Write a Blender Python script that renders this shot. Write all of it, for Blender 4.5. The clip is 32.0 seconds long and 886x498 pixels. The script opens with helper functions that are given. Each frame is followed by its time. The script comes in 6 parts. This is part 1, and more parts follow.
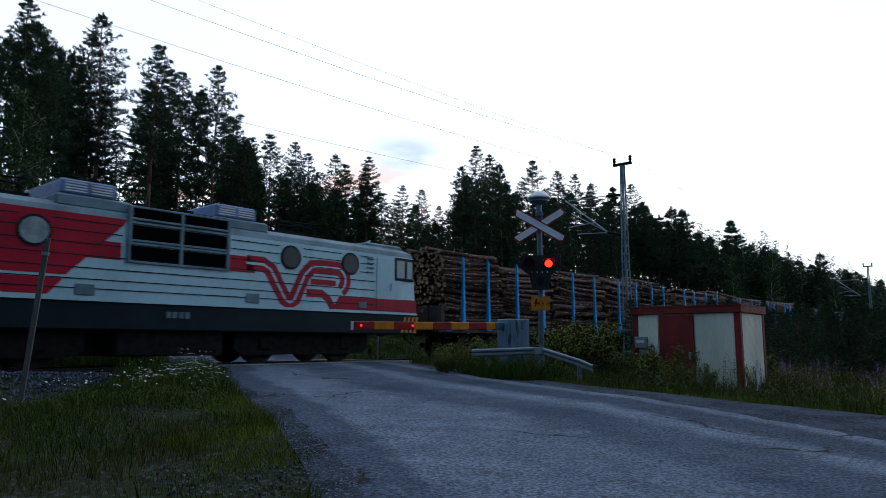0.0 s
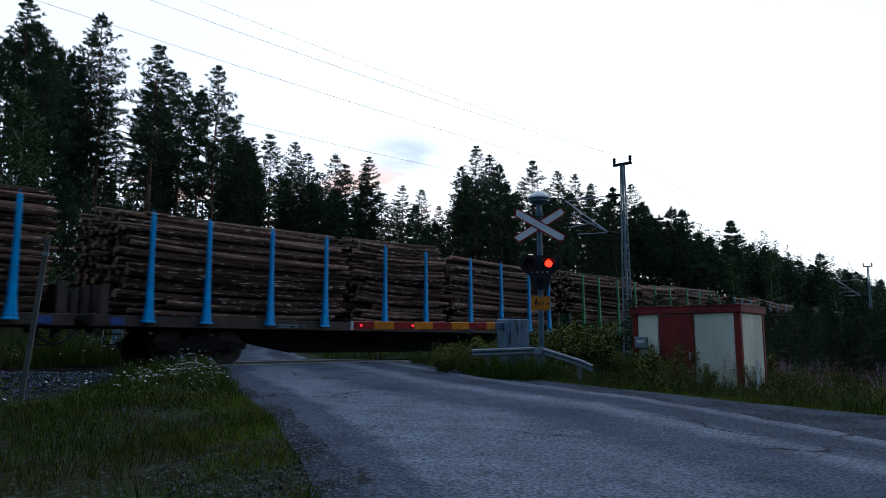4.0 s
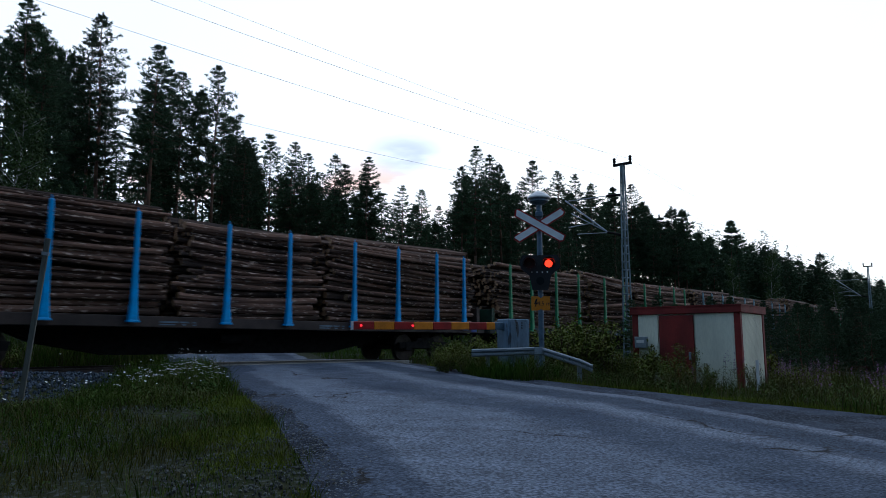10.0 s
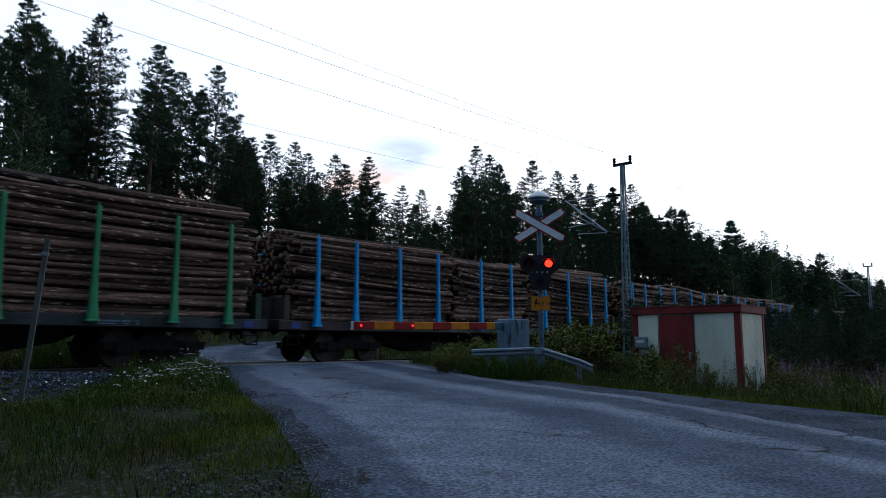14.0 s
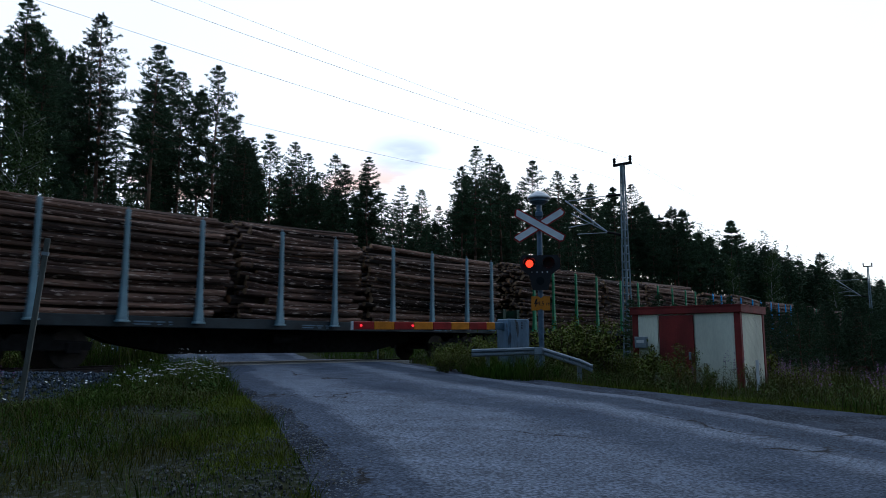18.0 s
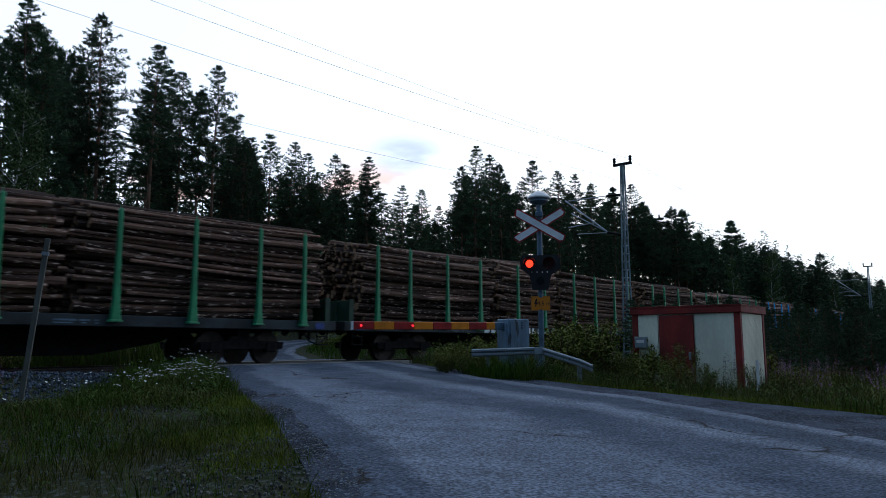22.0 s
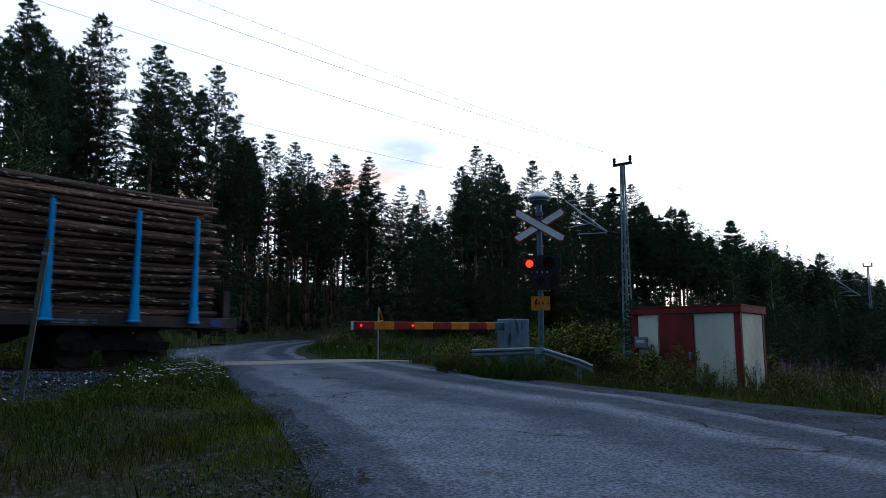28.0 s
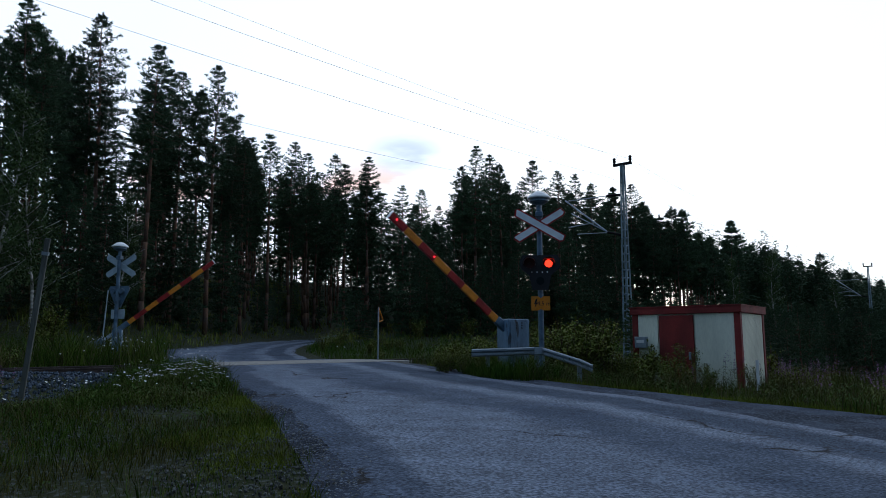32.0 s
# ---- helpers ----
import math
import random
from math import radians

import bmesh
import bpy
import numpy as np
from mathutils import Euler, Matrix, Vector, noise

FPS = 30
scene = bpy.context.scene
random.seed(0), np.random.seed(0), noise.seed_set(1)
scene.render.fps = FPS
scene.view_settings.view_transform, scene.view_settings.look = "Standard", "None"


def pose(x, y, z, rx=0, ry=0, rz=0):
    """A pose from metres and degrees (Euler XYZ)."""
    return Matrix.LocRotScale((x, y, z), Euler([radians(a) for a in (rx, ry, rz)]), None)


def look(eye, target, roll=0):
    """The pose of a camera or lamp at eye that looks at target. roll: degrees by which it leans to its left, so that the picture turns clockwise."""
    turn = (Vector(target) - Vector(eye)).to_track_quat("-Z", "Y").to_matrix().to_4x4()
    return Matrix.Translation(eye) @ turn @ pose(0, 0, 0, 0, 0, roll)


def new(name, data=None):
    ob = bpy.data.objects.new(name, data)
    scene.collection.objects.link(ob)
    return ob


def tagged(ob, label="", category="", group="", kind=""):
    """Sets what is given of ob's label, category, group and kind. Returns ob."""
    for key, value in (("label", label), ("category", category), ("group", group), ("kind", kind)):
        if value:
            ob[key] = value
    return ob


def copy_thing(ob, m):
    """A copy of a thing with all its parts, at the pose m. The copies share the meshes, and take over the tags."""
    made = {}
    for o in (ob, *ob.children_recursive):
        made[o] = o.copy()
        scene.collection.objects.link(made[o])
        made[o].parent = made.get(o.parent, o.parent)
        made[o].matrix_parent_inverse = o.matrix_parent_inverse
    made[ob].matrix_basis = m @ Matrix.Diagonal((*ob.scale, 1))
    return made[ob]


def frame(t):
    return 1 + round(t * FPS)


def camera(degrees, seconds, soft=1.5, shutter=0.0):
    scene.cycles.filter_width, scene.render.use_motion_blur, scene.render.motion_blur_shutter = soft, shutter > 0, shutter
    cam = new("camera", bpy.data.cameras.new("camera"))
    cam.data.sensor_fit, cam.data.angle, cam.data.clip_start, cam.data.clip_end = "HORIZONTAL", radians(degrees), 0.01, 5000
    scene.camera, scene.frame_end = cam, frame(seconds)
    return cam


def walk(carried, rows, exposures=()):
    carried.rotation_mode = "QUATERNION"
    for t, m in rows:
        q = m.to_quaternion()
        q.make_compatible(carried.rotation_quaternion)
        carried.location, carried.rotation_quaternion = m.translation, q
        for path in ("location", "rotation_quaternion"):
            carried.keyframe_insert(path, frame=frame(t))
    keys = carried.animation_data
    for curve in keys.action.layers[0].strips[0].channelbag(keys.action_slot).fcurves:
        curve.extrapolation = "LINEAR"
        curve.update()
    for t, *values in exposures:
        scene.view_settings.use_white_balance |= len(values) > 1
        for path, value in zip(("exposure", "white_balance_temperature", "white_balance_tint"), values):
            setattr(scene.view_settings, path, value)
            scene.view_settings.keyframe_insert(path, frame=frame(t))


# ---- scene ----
# World: x to the right, y ahead, z up; z = 0 is the top of the rails at the crossing.
# The track is straight: a point lies l metres along it and d metres across it.
PHI = radians(41.04)
TRACK_D = 18.35
RZ = 48.96                      # turn of the track's own axes: +x to the train's rear, +y away


def at(l, d, z=0.0):
    return Vector((l * math.sin(PHI) - d * math.cos(PHI), l * math.cos(PHI) + d * math.sin(PHI), z))


def along(l, d, z=0.0, turn=0.0):
    p = at(l, d, z)
    return pose(p.x, p.y, p.z, 0, 0, RZ + turn)


cam = camera(65.0, 32.0, soft=0.8, shutter=0.12)
walk(cam, [(0, pose(0, 0, 0.57, 97.77, 0, 0)), (32, pose(0, 0, 0.57, 97.77, 0, 0))], exposures=[(0, 0.75, 5200, 4), (32, 0.75, 5200, 4)])

# ---- light ----
SUN_AZ, SUN_EL = 8.0, 3.5       # degrees to the right of straight ahead, degrees up
world = bpy.data.worlds.new("dusk_sky")
scene.world = world
world.use_nodes = True
wn = world.node_tree
sky = wn.nodes.new("ShaderNodeTexSky")
sky.sky_type, sky.sun_disc = "NISHITA", False
sky.sun_elevation, sky.sun_rotation = radians(SUN_EL), radians(SUN_AZ)
sky.air_density, sky.dust_density, sky.ozone_density = 1.0, 0.6, 1.5
wn.nodes["Background"].inputs["Strength"].default_value = 0.15
veil = wn.nodes.new("ShaderNodeTexNoise")            # a thin high veil of cloud
veil.inputs["Scale"].default_value, veil.inputs["Detail"].default_value = 1.6, 5
veil_fac = wn.nodes.new("ShaderNodeMapRange")
veil_fac.inputs["To Min"].default_value, veil_fac.inputs["To Max"].default_value = 0.6, 0.95
veil_mix = wn.nodes.new("ShaderNodeMix")
veil_mix.data_type = "RGBA"
veil_col = wn.nodes.new("ShaderNodeMix")             # the veil scatters most light on the sun's side
veil_col.data_type = "RGBA"
veil_col.inputs["A"].default_value, veil_col.inputs["B"].default_value = (1.0, 1.25, 1.7, 1), (5.5, 5.15, 4.95, 1)
sunward = wn.nodes.new("ShaderNodeVectorMath")
sunward.operation = "DOT_PRODUCT"
sunward.inputs[1].default_value = (math.sin(radians(SUN_AZ)), math.cos(radians(SUN_AZ)), 0.1)
sun_fac = wn.nodes.new("ShaderNodeMapRange")
sun_fac.interpolation_type = "SMOOTHSTEP"
sun_fac.inputs["From Min"].default_value, sun_fac.inputs["From Max"].default_value = -0.5, 0.75
wn.links.new(wn.nodes.new("ShaderNodeTexCoord").outputs["Generated"], sunward.inputs[0])
wn.links.new(sunward.outputs["Value"], sun_fac.inputs["Value"])
wn.links.new(sun_fac.outputs["Result"], veil_col.inputs["Factor"])
wn.links.new(veil_col.outputs["Result"], veil_mix.inputs["B"])
wn.links.new(wn.nodes.new("ShaderNodeTexCoord").outputs["Generated"], veil.inputs["Vector"])
wn.links.new(veil.outputs["Fac"], veil_fac.inputs["Value"])
split = wn.nodes.new("ShaderNodeSeparateXYZ")        # the veil thins out towards the horizon
low = wn.nodes.new("ShaderNodeMapRange")
low.inputs["From Min"].default_value, low.inputs["From Max"].default_value = -0.03, 0.06
thin = wn.nodes.new("ShaderNodeMath")
thin.operation = "MULTIPLY"
wn.links.new(wn.nodes.new("ShaderNodeTexCoord").outputs["Generated"], split.inputs["Vector"])
wn.links.new(split.outputs["Z"], low.inputs["Value"])
wn.links.new(low.outputs["Result"], thin.inputs[0])
wn.links.new(veil_fac.outputs["Result"], thin.inputs[1])
wn.links.new(thin.outputs[0], veil_mix.inputs["Factor"])
wn.links.new(sky.outputs["Color"], veil_mix.inputs["A"])


def sky_mix(fac, a, colour):
    """Lay one colour over another in the sky."""
    x = wn.nodes.new("ShaderNodeMix")
    x.data_type = "RGBA"
    x.inputs["B"].default_value = (*colour, 1)
    wn.links.new(fac, x.inputs["Factor"])
    wn.links.new(a, x.inputs["A"])
    return x.outputs["Result"]


def sky_math(how, a, b):
    x = wn.nodes.new("ShaderNodeMath")
    x.operation, x.use_clamp = how, True
    for i, v in enumerate((a, b)):
        if isinstance(v, float):
            x.inputs[i].default_value = v
        else:
            wn.links.new(v, x.inputs[i])
    return x.outputs[0]


def sky_ramp(src, a, b, to=1.0):
    x = wn.nodes.new("ShaderNodeMapRange")
    x.interpolation_type = "SMOOTHSTEP"
    x.inputs["From Min"].default_value, x.inputs["From Max"].default_value, x.inputs["To Max"].default_value = a, b, to
    wn.links.new(src, x.inputs["Value"])
    return x.outputs["Result"]


glow_noise = wn.nodes.new("ShaderNodeTexNoise")      # broken sunset clouds low over the forest
glow_noise.inputs["Scale"].default_value, glow_noise.inputs["Detail"].default_value = 9.0, 4
glow_map = wn.nodes.new("ShaderNodeMapping")
glow_map.inputs["Scale"].default_value = (1, 1, 4)
wn.links.new(wn.nodes.new("ShaderNodeTexCoord").outputs["Generated"], glow_map.inputs["Vector"])
wn.links.new(glow_map.outputs["Vector"], glow_noise.inputs["Vector"])
glow_dot = wn.nodes.new("ShaderNodeVectorMath")
glow_dot.operation = "DOT_PRODUCT"
glow_dot.inputs[1].default_value = (-0.24, 0.955, 0.17)
wn.links.new(wn.nodes.new("ShaderNodeTexCoord").outputs["Generated"], glow_dot.inputs[0])
glow_side = sky_ramp(glow_dot.outputs["Value"], 0.962, 0.985)
belt = sky_math("MULTIPLY", sky_ramp(split.outputs["Z"], 0.29, 0.22), sky_ramp(glow_noise.outputs["Fac"], 0.5, 0.64))
evening = sky_mix(sky_math("MULTIPLY", belt, glow_side), veil_mix.outputs["Result"], (4.7, 3.2, 2.5))
cloud_dot = wn.nodes.new("ShaderNodeVectorMath")     # one small grey cloud
cloud_dot.operation = "DISTANCE"
cloud_dot.inputs[1].default_value = (-0.052, 0.962, 0.268)
cloud_map = wn.nodes.new("ShaderNodeMapping")
cloud_map.inputs["Scale"].default_value, cloud_map.inputs["Location"].default_value = (1, 1, 1.9), (0, 0, -0.241)
wn.links.new(wn.nodes.new("ShaderNodeTexCoord").outputs["Generated"], cloud_map.inputs["Vector"])
wn.links.new(cloud_map.outputs["Vector"], cloud_dot.inputs[0])
cloud = sky_math("MULTIPLY", sky_ramp(cloud_dot.outputs["Value"], 0.075, 0.01), sky_ramp(glow_noise.outputs["Fac"], 0.3, 0.6))
evening = sky_mix(cloud, evening, (3.15, 3.1, 3.4))
wn.links.new(evening, wn.nodes["Background"].inputs["Color"])
sun = new("sun", bpy.data.lights.new("sun", "SUN"))
sun.data.energy, sun.data.angle, sun.data.color = 0.5, radians(12), (1.0, 0.8, 0.6)
sun.matrix_world = look((0, 0, 0), (-math.sin(radians(SUN_AZ)), -math.cos(radians(SUN_AZ)), -math.tan(radians(SUN_EL))))


# ---- materials ----
def material(name, base, rough=0.7, metal=0.0, vary=0.25, scale=6.0, fine=60.0, bump=0.2, tint=None, random_vary=0.0, emit=0.0, coat=0.0, spec=0.4, island=False, stretch=(1, 1, 1), fleck=None):
    """Base colour broken up at two scales, with a fine relief."""
    m = bpy.data.materials.new(name)
    m.use_nodes = True
    t = m.node_tree
    n, l = t.nodes, t.links
    b = n["Principled BSDF"]
    b.inputs["Roughness"].default_value, b.inputs["Metallic"].default_value = rough, metal
    b.inputs["Coat Weight"].default_value, b.inputs["Specular IOR Level"].default_value = coat, spec
    co = n.new("ShaderNodeTexCoord")
    mp = n.new("ShaderNodeMapping")
    mp.inputs["Scale"].default_value = stretch
    l.new(co.outputs["Object"], mp.inputs["Vector"])
    big, small = n.new("ShaderNodeTexNoise"), n.new("ShaderNodeTexNoise")
    for tex, s in ((big, scale), (small, fine)):
        tex.inputs["Scale"].default_value, tex.inputs["Detail"].default_value = s, 4
        l.new(mp.outputs["Vector"], tex.inputs["Vector"])
    mix = n.new("ShaderNodeMix")
    mix.data_type = "RGBA"
    other = tint or tuple(c * (1 - 1.6 * vary) for c in base)
    mix.inputs["A"].default_value, mix.inputs["B"].default_value = (*base, 1), (*other, 1)
    ramp = n.new("ShaderNodeValToRGB")
    ramp.color_ramp.elements[0].position, ramp.color_ramp.elements[1].position = 0.38, 0.68
    l.new(big.outputs["Fac"], ramp.inputs["Fac"])
    l.new(ramp.outputs["Color"], mix.inputs["Factor"])
    hsv = n.new("ShaderNodeHueSaturation")
    l.new(mix.outputs["Result"], hsv.inputs["Color"])
    val = n.new("ShaderNodeMath")
    val.operation = "MULTIPLY_ADD"
    val.inputs[1].default_value, val.inputs[2].default_value = 2 * vary, 1 - vary
    l.new(small.outputs["Fac"], val.inputs[0])
    last = val.outputs[0]
    if random_vary:
        if island:
            rnd = n.new("ShaderNodeNewGeometry").outputs["Random Per Island"]
        else:
            rnd = n.new("ShaderNodeObjectInfo").outputs["Random"]
        ma = n.new("ShaderNodeMath")
        ma.operation = "MULTIPLY_ADD"
        ma.inputs[1].default_value, ma.inputs[2].default_value = 2 * random_vary, 1 - random_vary
        l.new(rnd, ma.inputs[0])
        mu = n.new("ShaderNodeMath")
        mu.operation = "MULTIPLY"
        l.new(last, mu.inputs[0])
        l.new(ma.outputs[0], mu.inputs[1])
        last = mu.outputs[0]
    l.new(last, hsv.inputs["Value"])
    out = hsv.outputs["Color"]
    if fleck:                                  # flecks of a second colour: colour, size, threshold
        ft, fr, fm = n.new("ShaderNodeTexNoise"), n.new("ShaderNodeValToRGB"), n.new("ShaderNodeMix")
        ft.inputs["Scale"].default_value, ft.inputs["Detail"].default_value = fleck[1], 3
        l.new(mp.outputs["Vector"], ft.inputs["Vector"])
        fr.color_ramp.elements[0].position, fr.color_ramp.elements[1].position = fleck[2], fleck[2] + 0.06
        l.new(ft.outputs["Fac"], fr.inputs["Fac"])
        fm.data_type = "RGBA"
        fm.inputs["B"].default_value = (*fleck[0], 1)
        l.new(fr.outputs["Color"], fm.inputs["Factor"])
        l.new(out, fm.inputs["A"])
        out = fm.outputs["Result"]
    l.new(out, b.inputs["Base Color"])
    if bump:
        bp = n.new("ShaderNodeBump")
        bp.inputs["Strength"].default_value, bp.inputs["Distance"].default_value = bump, 0.02
        l.new(small.outputs["Fac"], bp.inputs["Height"])
        l.new(bp.outputs["Normal"], b.inputs["Normal"])
    if emit:
        b.inputs["Emission Color"].default_value, b.inputs["Emission Strength"].default_value = (*base, 1), emit
    return m


M = {}
def asphalt_material():
    """Worn asphalt: pale stones in dark binder, smooth dark lanes, patches and fine cracks."""
    m = bpy.data.materials.new("asphalt")
    m.use_nodes = True
    n, l = m.node_tree.nodes, m.node_tree.links
    b = n["Principled BSDF"]
    co = n.new("ShaderNodeTexCoord")

    def tex(kind, scale, detail=3.0, vec=None):
        t = n.new(kind)
        t.inputs["Scale"].default_value = scale
        if "Detail" in t.inputs:
            t.inputs["Detail"].default_value = detail
        l.new(vec or co.outputs["Object"], t.inputs["Vector"])
        return t

    def ramp(src, a, c0, e, c1):
        r = n.new("ShaderNodeValToRGB")
        r.color_ramp.elements[0].position, r.color_ramp.elements[1].position = a, e
        r.color_ramp.elements[0].color, r.color_ramp.elements[1].color = (*c0, 1), (*c1, 1)
        l.new(src, r.inputs["Fac"])
        return r.outputs["Color"]

    def mix(fac, a, c, how="MIX"):
        x = n.new("ShaderNodeMix")
        x.data_type, x.blend_type = "RGBA", how
        if isinstance(fac, float):
            x.inputs["Factor"].default_value = fac
        else:
            l.new(fac, x.inputs["Factor"])
        for s, k in ((a, "A"), (c, "B")):
            if isinstance(s, tuple):
                x.inputs[k].default_value = (*s, 1)
            else:
                l.new(s, x.inputs[k])
        return x.outputs["Result"]
    stones = tex("ShaderNodeTexVoronoi", 40)
    speck = ramp(stones.outputs["Color"], 0.2, (0.036, 0.043, 0.06), 0.85, (0.17, 0.197, 0.255))
    clump = ramp(tex("ShaderNodeTexNoise", 30, 6).outputs["Fac"], 0.4, (0.55, 0.55, 0.55), 0.62, (1.35, 1.35, 1.35))
    speck = mix(1.0, speck, clump, "MULTIPLY")
    stretched = n.new("ShaderNodeMapping")
    stretched.inputs["Rotation"].default_value = (0, 0, radians(-32))
    stretched.inputs["Scale"].default_value = (0.9, 0.16, 1)
    l.new(co.outputs["Object"], stretched.inputs["Vector"])
    lanes = ramp(tex("ShaderNodeTexNoise", 0.75, 4, stretched.outputs["Vector"]).outputs["Fac"], 0.4, (1, 1, 1), 0.62, (0.84, 0.85, 0.87))
    blot = ramp(tex("ShaderNodeTexNoise", 2.2, 5).outputs["Fac"], 0.35, (0.78, 0.78, 0.78), 0.7, (1.12, 1.12, 1.12))
    col = mix(1.0, mix(1.0, speck, lanes, "MULTIPLY"), blot, "MULTIPLY")
    # towards its edges the asphalt is overrun by dark grit, with a pale strip and a dark lane on one side
    def edge(name):
        e = n.new("ShaderNodeAttribute")
        e.attribute_name = name
        a = n.new("ShaderNodeMath")
        a.operation = "MULTIPLY_ADD"
        a.inputs[1].default_value = 0.5
        l.new(tex("ShaderNodeTexNoise", 1.1, 5).outputs["Fac"], a.inputs[0])
        l.new(e.outputs["Fac"], a.inputs[2])
        s_ = n.new("ShaderNodeMath")
        s_.operation = "MULTIPLY_ADD"
        s_.inputs[1].default_value, s_.inputs[2].default_value = 0.2, -0.05
        l.new(a.outputs[0], s_.inputs[0])
        return s_.outputs[0]
    right = n.new("ShaderNodeValToRGB")
    el = right.color_ramp.elements
    el[0].position, el[0].color = 0.0, (0.4, 0.4, 0.42, 1)
    el[1].position, el[1].color = 0.05, (1.0, 0.98, 0.97, 1)
    for pos, c in ((0.11, 0.95), (0.16, 0.42), (0.32, 0.44), (0.4, 1.0), (0.46, 1.0), (0.54, 0.6), (0.76, 0.56), (0.88, 0.95)):
        x = el.new(pos)
        k = 1 - c
        x.color = (c * (1 - 0.16 * k), c, c * (1 + 0.22 * k), 1)
    l.new(edge("from_right"), right.inputs["Fac"])
    col = mix(1.0, col, right.outputs["Color"], "MULTIPLY")
    col = mix(1.0, col, ramp(edge("from_left"), 0.13, (0.5, 0.53, 0.58), 0.175, (1, 1, 1)), "MULTIPLY")
    wet = ramp(tex("ShaderNodeTexNoise", 0.55, 3).outputs["Fac"], 0.56, (1, 1, 1), 0.66, (0.72, 0.74, 0.78))
    col = mix(1.0, col, wet, "MULTIPLY")
    wob = n.new("ShaderNodeVectorMath")
    wob.operation = "ADD"
    wn_ = tex("ShaderNodeTexNoise", 1.6, 5)
    l.new(co.outputs["Object"], wob.inputs[0])
    l.new(wn_.outputs["Color"], wob.inputs[1])
    cr = n.new("ShaderNodeTexVoronoi")
    cr.feature = "DISTANCE_TO_EDGE"
    cr.inputs["Scale"].default_value = 0.33
    l.new(wob.outputs[0], cr.inputs["Vector"])
    crack = ramp(cr.outputs["Distance"], 0.004, (1, 1, 1), 0.010, (0, 0, 0))
    some = ramp(tex("ShaderNodeTexNoise", 0.35, 2).outputs["Fac"], 0.52, (0, 0, 0), 0.56, (1, 1, 1))
    col = mix(mix(1.0, crack, some, "MULTIPLY"), col, (0.02, 0.02, 0.022))
    l.new(col, b.inputs["Base Color"])
    b.inputs["Roughness"].default_value, b.inputs["Specular IOR Level"].default_value = 0.9, 0.06
    bp = n.new("ShaderNodeBump")
    bp.inputs["Strength"].default_value, bp.inputs["Distance"].default_value = 0.5, 0.01
    l.new(stones.outputs["Distance"], bp.inputs["Height"])
    l.new(bp.outputs["Normal"], b.inputs["Normal"])
    return m


M["asphalt"] = asphalt_material()
M["gravel"] = material("gravel", (0.05, 0.06, 0.085), 0.95, spec=0.03, vary=0.5, scale=1.2, fine=34, bump=1.0, fleck=((0.12, 0.14, 0.18), 32.0, 0.56))
M["soil"] = material("soil", (0.027, 0.03, 0.015), 0.95, spec=0.04, fleck=((0.06, 0.066, 0.062), 14.0, 0.55), vary=0.4, scale=0.9, fine=18, bump=1.0, tint=(0.02, 0.027, 0.01))
M["ballast"] = material("ballast", (0.16, 0.17, 0.19), 0.9, vary=0.4, scale=3, fine=12, bump=0.8, random_vary=0.4, island=True)
M["rail"] = material("rail_steel", (0.055, 0.042, 0.036), 0.6, 0.4, vary=0.3)
M["sleeper"] = material("sleeper_concrete", (0.25, 0.24, 0.22), 0.9)
M["stake_blue"] = material("blue_paint", (0.02, 0.34, 0.8), 0.45, vary=0.2, scale=2, fine=25, bump=0.1)
M["stake_green"] = material("green_paint", (0.05, 0.27, 0.11), 0.45, vary=0.25, scale=2, fine=25, bump=0.1)
M["stake_grey"] = material("grey_blue_paint", (0.2, 0.31, 0.36), 0.5, vary=0.2, scale=2, fine=25, bump=0.1)
# end boards: green paint with the shade between the wagons put into its colour
M["board_green_shaded"] = material("shaded_green_board", (0.012, 0.055, 0.03), 0.6, vary=0.4, scale=2, fine=25, bump=0.1)
M["sill_brown"] = material("brown_sill_paint", (0.05, 0.035, 0.03), 0.7, vary=0.4, scale=1.5, fine=30)
M["sill_dark"] = material("dark_sill_paint", (0.03, 0.04, 0.045), 0.7, vary=0.4, scale=1.5, fine=30)
M["under"] = material("brake_dust_steel", (0.014, 0.013, 0.013), 0.85, 0.0, spec=0.15, vary=0.4)
M["wheel"] = material("wheel_steel", (0.04, 0.034, 0.03), 0.5, 0.7, vary=0.3)
# pale flecks: bare wood, and highlights of the logs put into the colour
M["bark"] = material("log_bark", (0.145, 0.086, 0.062), 0.9, vary=0.5, scale=2.2, fine=16, bump=0.9, tint=(0.03, 0.019, 0.016), random_vary=0.85, spec=0.15, stretch=(0.25, 1, 1), fleck=((0.42, 0.32, 0.26), 17.0, 0.6))
M["bark_pile"] = material("log_bark_inner", (0.12, 0.078, 0.058), 0.9, vary=0.45, scale=2.0, fine=22, bump=0.8, tint=(0.05, 0.034, 0.028), random_vary=0.65, island=True, stretch=(0.35, 1, 1))
M["log_end"] = material("cut_log_end", (0.36, 0.22, 0.12), 0.85, vary=0.3, scale=9, fine=60, bump=0.3, random_vary=0.3, island=True)
M["mast"] = material("mast_steel", (0.19, 0.25, 0.28), 0.6, 0.2, vary=0.3, scale=3, fine=40, bump=0.1)
M["steel"] = material("galvanised_steel", (0.28, 0.32, 0.36), 0.5, 0.4, vary=0.2, scale=3, fine=40, bump=0.1)
M["plate"] = material("blue_plate_paint", (0.03, 0.06, 0.28), 0.5)
M["board_back"] = material("pale_grey_board_back", (0.4, 0.46, 0.5), 0.5, vary=0.15)
